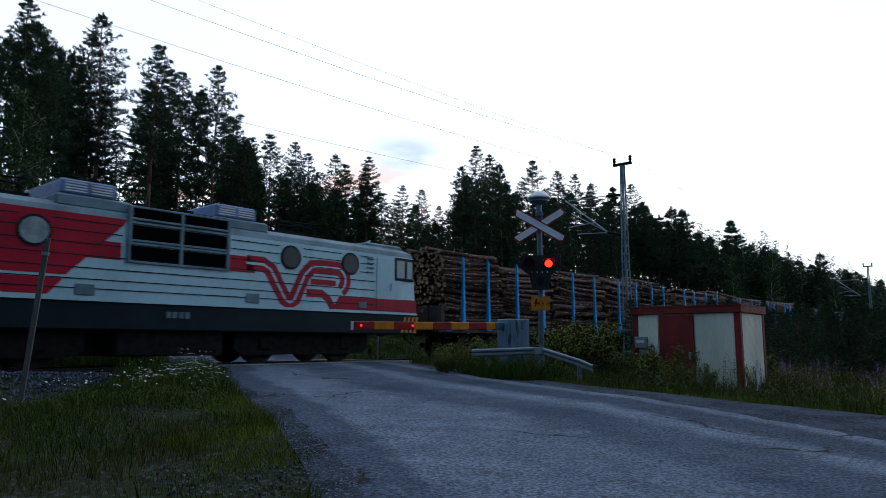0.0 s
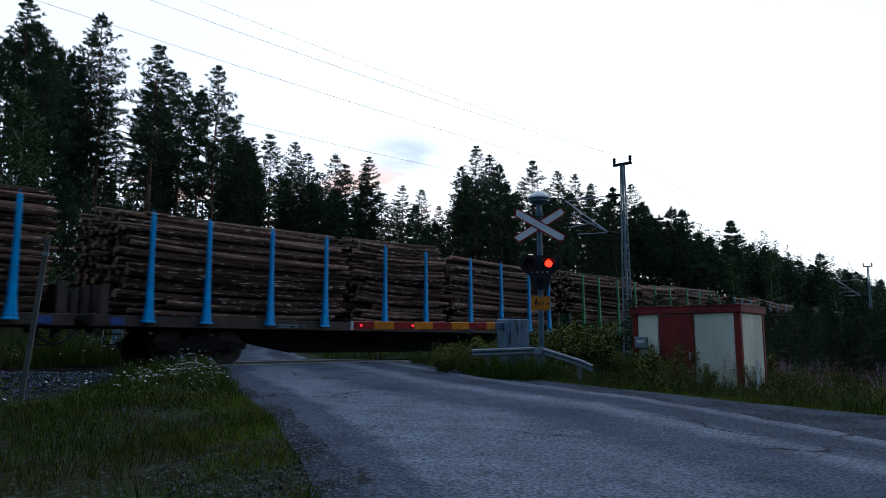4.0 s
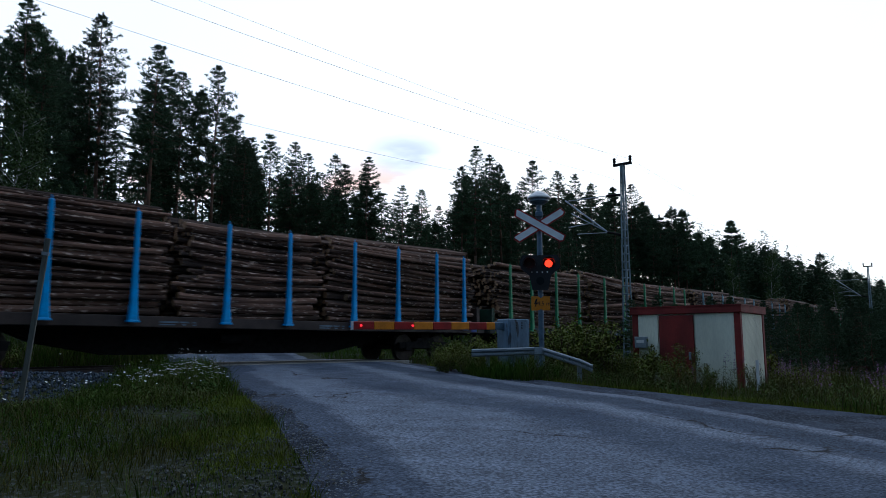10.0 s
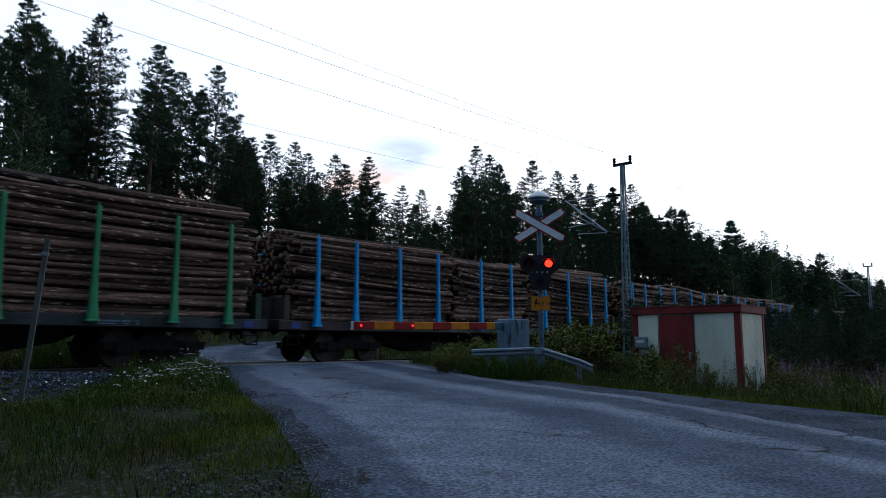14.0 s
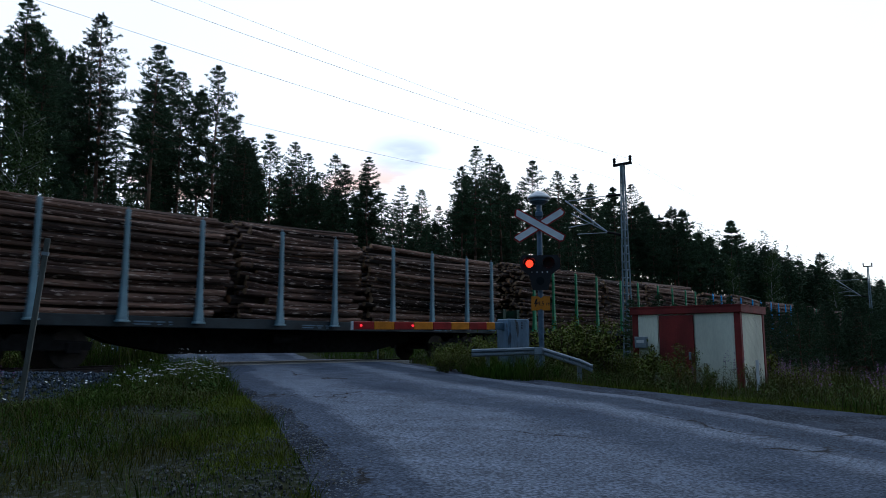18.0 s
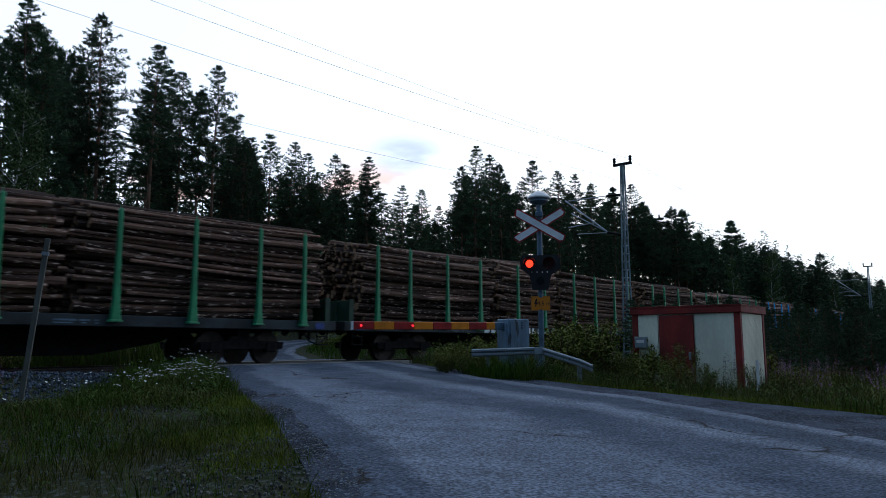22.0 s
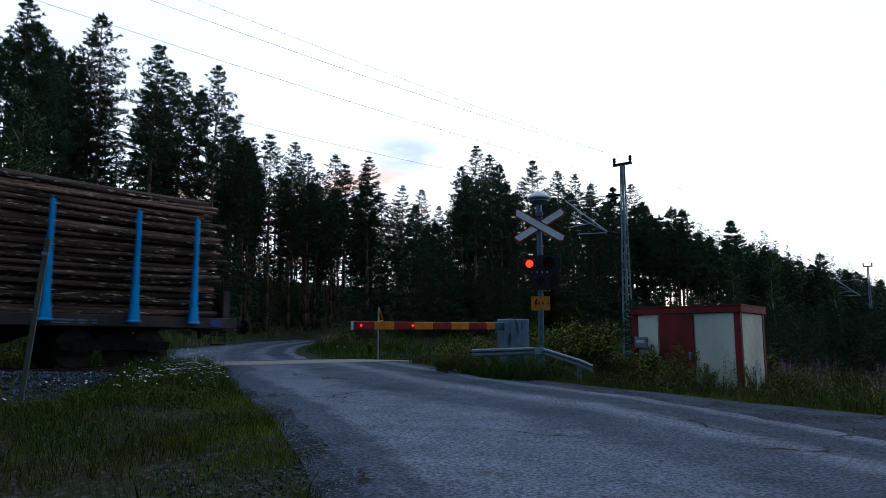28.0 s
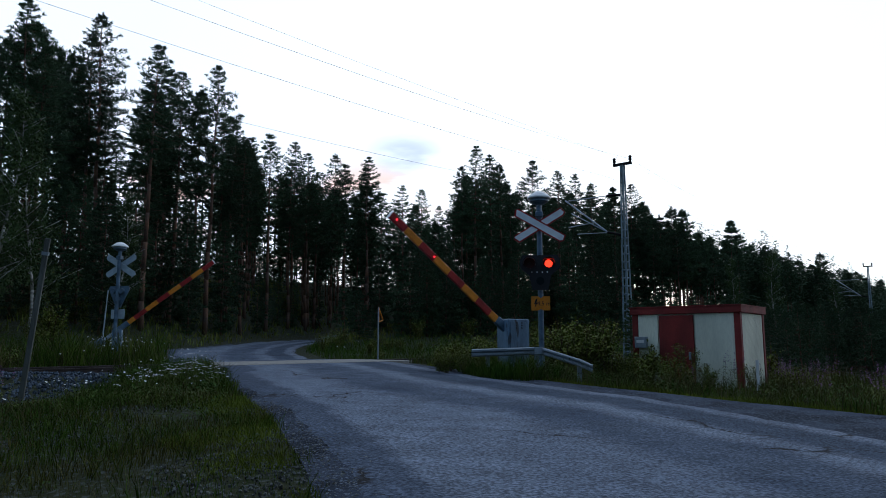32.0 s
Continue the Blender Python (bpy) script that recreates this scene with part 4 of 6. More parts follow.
    arc = [(-3.72 + 0.34 * math.cos(radians(a)), 2.58 + 0.34 * math.sin(radians(a))) for a in range(90, -91, -15)]
    outer = [(-3.72 + 0.5 * math.cos(radians(a)), 2.58 + 0.5 * math.sin(radians(a))) for a in range(90, -61, -15)]
    broad = [(-3.72 + 0.36 * math.cos(radians(a)), 2.56 + 0.36 * math.sin(radians(a))) for a in range(90, -71, -15)]
    fold = [(-7.0, 2.82), (-6.45, 2.82), (-6.2, 2.7), (-5.66, 1.86), (-5.5, 1.78), (-5.34, 1.86), (-4.98, 2.62), (-4.7, 2.9), (-4.3, 2.92)] + broad
    part("ribbon_mark", ribbon(fold, 0.44).mesh("ribbon_mark", M["loco_red"]), lo, label="broad folded red ribbon")
    part("ribbon_mark", ribbon([(-4.75, 2.45), (-3.75, 2.45)], 0.17).mesh("ribbon_mark", M["loco_red"]), lo)
    part("ribbon_mark", ribbon([(-4.9, 2.1), (-4.3, 2.1), (-4.05, 1.95), (-3.85, 1.66)], 0.24).mesh("ribbon_mark", M["loco_red"]), lo)
    y0, y1 = -1.513, -1.5
    part("ribbon_line", ribbon(fold, 0.07).mesh("ribbon_line", M["loco_white"]), lo, label="pale line along the ribbon")
    y0, y1 = -1.508, -1.49
    # ribs along the side
    for z in (1.85, 2.07, 2.33, 2.62, 2.9, 3.18, 3.42):
        s = Shape()
        for a, b in ((-18.0, -12.8), (-12.1, -10.5), (-7.5, -5.9), (-5.05, -3.55), (-2.75, -2.2)) if z > 2.62 else ((-18.0, -2.1),):
            s.box(a, -1.516, z - 0.011, b, -1.5, z + 0.011)
        part("rib", s.mesh("rib", M["loco_dark"]), lo)
    # grilles
    g = Shape()
    for x in (-10.38, -9.02, -7.66):
        g.box(x, -1.56, 2.55, x + 0.09, -1.45, 3.95, c=0.01)
    for z in (2.53, 2.98, 3.06, 3.5, 3.6, 3.9):
        g.box(-10.38, -1.555, z, -7.57, -1.45, z + 0.06, c=0.01)
    frame_ob = part("grille_frame", g.mesh("grille_frame", M["loco_grey"]), lo)
    # flush near-black boxes: the shade inside the grilles is put into their colour
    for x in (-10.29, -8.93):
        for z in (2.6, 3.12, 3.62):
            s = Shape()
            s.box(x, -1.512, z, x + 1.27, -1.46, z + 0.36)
            gr = part("grille", s.mesh("grille", M["grille_shade"]), lo)
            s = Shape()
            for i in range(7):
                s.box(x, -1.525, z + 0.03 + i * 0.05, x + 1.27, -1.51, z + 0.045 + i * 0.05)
            part("louvre", s.mesh("louvre", M["grille_shade"]), gr)
    # round windows
    for x, z in ((-15.0, 3.1), (-12.45, 3.08), (-5.5, 3.11), (-3.17, 3.12)):
        s = Shape()
        s.tube((x, -1.53, z), (x, -1.47, z), 0.36, n=28)
        wr = part("round_window", s.mesh("window_ring", M["loco_dark"]), lo)
        s = Shape()
        s.tube((x, -1.536, z), (x, -1.50, z), 0.30, n=28)
        part("pane", s.mesh("pane", M["sky_pane" if x < -10 else "glass"]), wr)
    # cab door, window, steps, handrail
    for sx, off in ((1, 0.0), (-1, end)):
        q = lambda a: off + sx * a
        s = Shape()
        xa, xb = sorted((q(-2.0), q(-1.27)))
        s.box(xa, -1.525, 1.66, xb, -1.49, 3.45, c=0.01)
        door = part("cab_door", s.mesh("cab_door", M["loco_white"] if sx == 1 else M["loco_red"]), lo)
        s = Shape()
        s.tube((q(-1.36), -1.56, 2.35), (q(-1.36), -1.56, 2.6), 0.015)
        part("door_handle", s.mesh("door_handle", M["steel"]), door)
        if sx == 1:
            s = Shape()
            s.box(xa, -1.528, 1.66, xb, -1.52, 2.06)
            part("door_stripe", s.mesh("door_stripe", M["loco_red"]), door)
        s = Shape()
        xa, xb = sorted((q(-1.15), q(-0.22)))
        s.box(xa, -1.512, 2.72, xb, -1.47, 3.52, c=0.015)
        win = part("cab_window", s.mesh("cab_window", M["loco_dark"]), lo)
        for wa, wb in ((-1.08, -0.66), (-0.58, -0.28)):
            s = Shape()
            xa, xb = sorted((q(wa), q(wb)))
            s.box(xa, -1.52, 2.8, xb, -1.5, 3.44, c=0.02)
            part("pane", s.mesh("pane", M["cab_glass"]), win)
        s = Shape()
        xa, xb = sorted((q(-0.02), q(0.02)))
        s.box(xa, -1.25, 2.8, xb, 1.25, 3.5)
        part("windscreen", s.mesh("windscreen", M["glass"]), lo, move(-0.06 * sx, 0, 0))
        for y in (-1.35, 1.05):
            s = Shape()
            xa, xb = sorted((q(-0.05), q(0.10)))
            for i in range(5):
                s.box(xa, y + i * 0.06, 0.92, xb, y + 0.06 + i * 0.06, 1.5, mi=i % 2)
            part("warning_panel", s.mesh("warning_panel", M["yellow"], M["black"]), lo, label="yellow and black striped panel")
        for y in (-0.98, 0.98):
            part("buffer", WAGON["blue"]["buffer"], lo, pose(q(0.0), y, 1.06, 0, 0, 0 if sx == 1 else 180))
    for sx, off in ((1, 0.0), (-1, end)):       # slanted warning stripes on the ends of the skirt
        s = Shape()
        for i in range(4):
            a = -0.78 + 0.2 * i
            s.prism([(off + sx * p, z) for p, z in ((a, 0.95), (a + 0.1, 0.95), (a + 0.26, 1.5), (a + 0.16, 1.5))][::sx], -1.472, -1.455)
        part("warning_stripe", s.mesh("warning_stripe", M["yellow"]), lo, label="slanted yellow stripes")
    # side plates and painted number (as bars)
    for x, z in ((-11.29, 1.82), (-6.77, 1.84)):
        s = Shape()
        s.box(x - 0.22, -1.53, z - 0.13, x + 0.22, -1.5, z + 0.13, c=0.01)
        pl = part("inspection_plate", s.mesh("inspection_plate", M["loco_grey"]), lo)
    s = Shape()
    for i in range(4):
        s.box(-9.25 + i * 0.17, -1.475, 1.22, -9.13 + i * 0.17, -1.455, 1.38)
    part("number_bars", s.mesh("number_bars", M["loco_grey"]), lo, label="row of pale bars")
    s = Shape()
    s.box(-2.8, -1.53, 1.72, -2.45, -1.5, 1.92, c=0.01)
    part("step_plate", s.mesh("step_plate", M["loco_grey"]), lo)
    for z in (3.05, 3.2, 3.35, 2.9):
        s = Shape()
        s.box(-2.45, -1.56, z, -2.15, -1.5, z + 0.03)
        part("rung", s.mesh("rung", M["loco_grey"]), lo)
    # roof gear
    for a, b in ((-11.9, -10.6), (-7.9, -6.6), (-15.0, -13.8)):
        s = Shape()
        s.box(a - 0.1, -1.35, 3.75, b + 0.4, 1.35, 4.05, c=0.05)
        part("roof_hood", s.mesh("roof_hood", M["loco_grey"]), lo)
        s = Shape()
        s.box(a, -1.3, 4.05, b, 1.3, 4.42, c=0.04)
        v = part("roof_vent", s.mesh("roof_vent", M["vent_blue"]), lo, label="blue-grey louvred roof vent")
        for i in range(4):
            s = Shape()
            for x in (a + 0.1, (a + b) / 2 + 0.04):
                s.box(x, -1.325, 4.12 + i * 0.065, x + 0.5, -1.29, 4.15 + i * 0.065)
            part("louvre", s.mesh("louvre", M["white"]), v)
    for cx in (-4.6, -13.2):
        s = Shape()
        s.box(cx - 0.9, -0.6, 3.95, cx + 0.9, 0.6, 4.06)
        pan = part("pantograph", s.mesh("pantograph_base", M["under"]), lo, label="folded current collector")
        for dx in (-0.7, 0.7):
            for y in (-0.5, 0.5):
                s = Shape()
                s.tube((cx + dx, y, 4.0), (cx + dx, y, 4.25), 0.05, 0.07)
                part("insulator", s.mesh("insulator", M["under"]), pan)
        for y in (-0.5, 0.5):
            s = Shape()
            s.path([(cx + 0.7, y, 4.25), (cx - 0.6, y * 0.8, 4.38), (cx + 0.9, y * 0.6, 4.46)], 0.025)
            part("arm", s.mesh("arm", M["under"]), pan)
        for x in (0.8, 1.0):
            s = Shape()
            s.path([(cx + x, -0.9, 4.38), (cx + x, -0.7, 4.48), (cx + x, 0.7, 4.48), (cx + x, 0.9, 4.38)], 0.02)
            part("contact_bar", s.mesh("contact_bar", M["under"]), pan)
    for x in (-9.7, -8.4, -6.1, -2.4):
        s = Shape()
        s.lathe([(0.16, 3.9), (0.16, 4.1), (0.22, 4.12), (0.22, 4.18), (0.0, 4.2)], 12, centre=(x, -0.6))
        part("roof_fan", s.mesh("roof_fan", M["under"]), lo)
    s = Shape()
    s.path([(-1.9, -0.9, 4.0), (-1.4, -0.5, 4.15), (-0.9, 0.2, 4.15), (-0.5, 0.9, 4.0)], 0.04)
    s.box(-2.2, -1.2, 3.8, -0.5, 1.2, 3.98, c=0.05)
    part("cab_roof_cover", s.mesh("cab_roof_cover", M["loco_grey"]), lo)
    # running gear
    for cx in (-4.6, -13.6):
        s = Shape()
        for y in (-1.2, 1.06):
            s.prism([(cx - 2.5, 0.42), (cx - 2.2, 0.26), (cx + 2.2, 0.26), (cx + 2.5, 0.42), (cx + 2.5, 0.9), (cx - 2.5, 0.9)], y, y + 0.14)
            for dx in (-1.5, 1.5):
                s.box(cx + dx - 0.2, y - 0.06, 0.4, cx + dx + 0.2, y + 0.2, 0.85, c=0.04)
        b = part("bogie", s.mesh("bogie", M["under"]), lo)
        for dx in (-1.5, 1.5):
            s = Shape()
            for y in (-0.8, 0.8):
                s.tube((cx + dx, y - 0.07, 0.625), (cx + dx, y + 0.07, 0.625), 0.625, n=28)
            s.tube((cx + dx, -1, 0.625), (cx + dx, 1, 0.625), 0.09)
            part("wheelset", s.mesh("wheelset", M["wheel"]), b)
    s = Shape()
    s.box(-10.4, -1.3, 0.26, -7.5, 1.3, 0.95, c=0.04)
    part("equipment_box", s.mesh("equipment_box", M["under"]), lo)


build_loco()


# ---- things at the crossing ----
def build_hut():
    h = thing("equipment_hut", along(18.82, 6.12, -0.65, 2.0), "cream equipment hut with red corner posts, door and eaves", "hut")
    LX, LY, H = 2.25, 2.95, 2.2
    s = Shape()
    s.box(0.06, 0.06, -0.3, LX - 0.06, LY - 0.06, H - 0.1)
    core = part("wall_core", s.mesh("wall_core", M["hut_white"]), h)
    for x, y in ((0, 0), (LX - 0.14, 0), (0, LY - 0.14), (LX - 0.14, LY - 0.14)):
        s = Shape()
        s.box(x - 0.012, y - 0.012, -0.3, x + 0.152, y + 0.152, H - 0.1, c=0.012)
        part("corner_post", s.mesh("corner_post", M["hut_red"]), h, label="dark red post")
    s = Shape()
    s.box(-0.06, -0.06, H - 0.16, LX + 0.06, LY + 0.06, H + 0.04, c=0.015)
    roof = part("roof", s.mesh("roof", M["hut_red"]), h, label="flat red roof with a deep edge board")
    s = Shape()
    s.box(-0.08, -0.08, H + 0.03, LX + 0.08, LY + 0.08, H + 0.055)
    part("drip_edge", s.mesh("drip_edge", M["hut_red"]), roof)
    # cladding: profiled sheets on the front (x = 0 side) and the end (y = 0 side)
    def sheet(u0, u1, front):
        sh = Shape()
        k = int((u1 - u0) / 0.08)
        for i in range(k):
            a = u0 + (u1 - u0) * i / k
            b = a + (u1 - u0) / k * 0.62
            if front:
                sh.box(0.006, a, -0.25, 0.06, b, H - 0.17)
            else:
                sh.box(a, 0.006, -0.25, b, 0.06, H - 0.17)
        if front:
            sh.box(0.009, u0, -0.25, 0.06, u1, H - 0.17)
        else:
            sh.box(u0, 0.009, -0.25, u1, 0.06, H - 0.17)
        return sh.mesh("cladding_sheet", M["hut_white"])
    part("cladding_sheet", sheet(0.16, 1.18, True), h)
    part("cladding_sheet", sheet(2.22, LY - 0.16, True), h)
    part("cladding_sheet", sheet(0.16, LX - 0.16, False), h)
    s = Shape()
    s.box(-0.02, 1.22, -0.2, 0.05, 2.18, H - 0.2, c=0.01)
    s.box(-0.028, 1.68, -0.2, -0.015, 1.70, H - 0.2)
    door = part("door", s.mesh("door", M["hut_red"]), h, label="plain dark red door")
    s = Shape()
    s.box(-0.06, 1.3, 0.78, -0.02, 1.36, 1.0, c=0.01)
    s.tube((-0.05, 1.34, 0.95), (-0.05, 1.22, 0.95), 0.012)
    part("door_handle", s.mesh("door_handle", M["steel"]), door, label="steel handle plate")
    s = Shape()
    s.box(-0.18, 2.5, 1.1, -0.03, 2.84, 1.42, c=0.015)
    bx = part("meter_box", s.mesh("meter_box", M["steel"]), h, label="grey metal box")
    s = Shape()
    s.box(-0.185, 2.57, 1.25, -0.178, 2.78, 1.33)
    part("label_bar", s.mesh("label_bar", M["white"]), bx)


build_hut()


def facing(x, y, z, az):
    """A pose whose -y side looks towards the azimuth az, in degrees clockwise from +y."""
    return pose(x, y, z, 0, 0, 180 - az)


def crossbuck(sh, z, w=1.5, back=False):
    """Two crossed boards with cut tips."""
    ends = []
    for sg in (1, -1):
        c, s = math.cos(radians(31)), math.sin(radians(31)) * sg
        pts = [(-0.68, -0.115), (0.68, -0.115), (0.75, -0.04), (0.72, 0.115), (-0.68, 0.115), (-0.75, 0.04)]
        ends.append([(x * c - q * s, z + x * s + q * c) for x, q in pts])
    return ends


def build_signal(x, y, z0, az, front):
    sg = thing("crossing_signal", facing(x, y, z0, az), "grey level crossing signal with a white crossbuck and red lamps" if front else "level crossing signal seen from behind, bare grey metal", "railway signal", group="crossing signals")
    top = 4.35 - z0
    s = Shape()
    s.tube((0, 0, -0.3), (0, 0, top), 0.07, n=14)
    part("pole", s.mesh("pole", M["grey"]), sg)
    s = Shape()
    s.lathe([(0.0, top + 0.2), (0.1, top + 0.185), (0.24, top + 0.1), (0.31, top + 0.03), (0.31, top), (0.1, top - 0.02)], 20)
    part("bell_cap", s.mesh("bell_cap", M["white"]), sg, label="pale domed cap over the bell")
    s = Shape()
    s.lathe([(0.24, top), (0.25, top - 0.08), (0.12, top - 0.16), (0.07, top - 0.17)], 16)
    part("bell", s.mesh("bell", M["grey"]), sg)
    s = Shape()
    s.box(-0.1, -0.12, top - 0.5, 0.1, 0.1, top - 0.35, c=0.02)
    part("bell_bracket", s.mesh("bell_bracket", M["grey"]), sg)
    zc = 3.62 - z0
    for i, poly in enumerate(crossbuck(None, zc)):
        s = Shape()
        y0 = -0.13 - 0.02 * i
        s.prism(poly, y0, y0 + 0.02)
        board = part("crossbuck_arm", s.mesh("crossbuck_arm", M["red" if front else "board_back"]), sg, label="white board with a red edge" if front else "grey back of the board")
        if front:
            cx, cz = 0, zc
            inner = [(cx + (px - cx) * 0.955, cz + (pz - cz) * 0.955) for px, pz in poly]
            d = Vector((poly[1][0] - poly[0][0], poly[1][1] - poly[0][1])).normalized()
            nrm = Vector((-d.y, d.x))
            inner = [(p[0] - nrm.x * 0.03 * (1 if j in (2, 3, 4) else -1) * (0 if j == 2 else 1), p[1] - nrm.y * 0.03 * (1 if j in (2, 3, 4) else -1) * (0 if j == 2 else 1)) for j, p in enumerate(inner)]
            s = Shape()
            s.prism(inner, y0 - 0.004, y0 + 0.004)
            part("board_face", s.mesh("board_face", M["white"]), board)
    if not front:
        zl = 2.6 - z0
        s = Shape()
        s.prism([(-0.4, zl + 0.22), (-0.46, zl + 0.1), (-0.1, zl - 0.62), (0.1, zl - 0.62), (0.46, zl + 0.1), (0.4, zl + 0.22)], -0.12, -0.09)
        part("lamp_board", s.mesh("lamp_board", M["grey"]), sg)
        s = Shape()
        for q in (-0.18, 0.18):
            s.tube((q, 0.06, zl + 0.02), (q, -0.1, zl + 0.02), 0.1, n=14)
        s.tube((0, 0.06, zl - 0.3), (0, -0.1, zl - 0.3), 0.1, n=14)
        part("lamp_housing", s.mesh("lamp_housing", M["grey"]), sg)
        s = Shape()
        s.box(-0.3, -0.11, zl - 1.06, 0.3, -0.09, zl - 0.7, c=0.008)
        part("plate", s.mesh("plate", M["board_back"]), sg)
        return sg, []
    zl = 2.62 - z0
    s = Shape()
    s.prism([(-0.52, zl + 0.1), (-0.5, zl - 0.12), (-0.28, zl - 0.3), (-0.2, zl - 0.68), (0.2, zl - 0.68), (0.28, zl - 0.3), (0.5, zl - 0.12), (0.52, zl + 0.1), (0.44, zl + 0.22), (-0.44, zl + 0.22)], -0.14, -0.10)
    part("lamp_board", s.mesh("lamp_board", M["black"]), sg, label="black backing board")
    lamp_covers = []
    for q in (-0.27, 0.22):
        s = Shape()
        s.tube((q, -0.14, zl), (q, -0.155, zl), 0.098, n=20)
        lamp = part("lamp", s.mesh("lamp", M["lamp_red"]), sg, label="lit red lamp")
        s = Shape()
        m = 14
        arcv = [(q + 0.15 * math.cos(radians(a)), zl + 0.15 * math.sin(radians(a))) for a in np.linspace(-20, 200, m)]
        for i in range(m - 1):
            (xa, za), (xb, zb) = arcv[i], arcv[i + 1]
            s.add([(xa, -0.14, za), (xb, -0.14, zb), (xb, -0.42, zb), (xa, -0.42, za), (q + (xa - q) * 1.06, -0.14, zl + (za - zl) * 1.06), (q + (xb - q) * 1.06, -0.14, zl + (zb - zl) * 1.06), (q + (xb - q) * 1.06, -0.42, zl + (zb - zl) * 1.06), (q + (xa - q) * 1.06, -0.42, zl + (za - zl) * 1.06)],
                  [(0, 3, 2, 1), (4, 5, 6, 7), (2, 3, 7, 6), (0, 1, 5, 4)])
        part("visor", s.mesh("visor", M["black"]), sg)
        # added disc in the unlit lens colour; covering the lamp imitates switching it off
        s = Shape()
        s.tube((0, -0.004, -0.118), (0, 0.004, -0.118), 0.118, n=20)
        sh = part("shutter", s.mesh("shutter", M["lens_red"]), sg, move(q, -0.166, zl + 0.118), label="dark red disc, added to hide the lamp while it is off")
        lamp_covers.append((sh, q, -0.166, zl + 0.118))
    s = Shape()
    s.tube((0, -0.14, zl - 0.45), (0, -0.2, zl - 0.45), 0.1, n=20)
    part("clear_lamp", s.mesh("clear_lamp", M["glass"]), sg, label="unlit clear lamp")
    s = Shape()
    for i in range(4):
        s.box(-0.22 + i * 0.13, -0.15, zl - 0.24, -0.2 + i * 0.13, -0.135, zl - 0.2)
    part("indicator_row", s.mesh("indicator_row", M["white"]), sg)
    zs = 1.86 - z0 - 0.26
    s = Shape()
    s.prism([(-0.24, zs - 0.18), (-0.06, zs - 0.18), (0, zs - 0.14), (0.06, zs - 0.18), (0.24, zs - 0.18), (0.24, zs + 0.18), (0.06, zs + 0.18), (0, zs + 0.13), (-0.06, zs + 0.18), (-0.24, zs + 0.18)], -0.1, -0.085)
    plate = part("warning_plate", s.mesh("warning_plate", M["yellow"]), sg, label="yellow clearance plate with a bolt and 4.5 m")
    s = Shape()
    s.prism([(-0.17, zs - 0.02), (-0.13, zs - 0.01), (-0.16, zs - 0.12), (-0.07, zs + 0.03), (-0.11, zs + 0.02), (-0.08, zs + 0.12), (-0.12, zs + 0.12)], -0.106, -0.099)
    part("bolt_sign", s.mesh("bolt_sign", M["black"]), plate)
    cu = bpy.data.curves.new("plate_text", "FONT")
    cu.body, cu.size, cu.extrude, cu.align_x, cu.align_y = "4.5 m", 0.15, 0.003, "CENTER", "CENTER"
    cu.materials.append(M["black"])
    tx = new("plate_text", cu)
    tx.parent = plate
    tx.matrix_basis = pose(0.08, -0.104, zs - 0.01, 90, 0, 0)
    s = Shape()
    s.box(-0.14, -0.14, -0.3, 0.14, 0.14, 0.16, c=0.02)
    part("foot", s.mesh("foot", M["grey"]), sg)
    return sg, lamp_covers


near_signal, LAMP_COVERS = build_signal(2.52, 17.95, -0.2, 188, True)
build_signal(-12.72, 27.15, 0.05, 12, False)

BOOMS = []


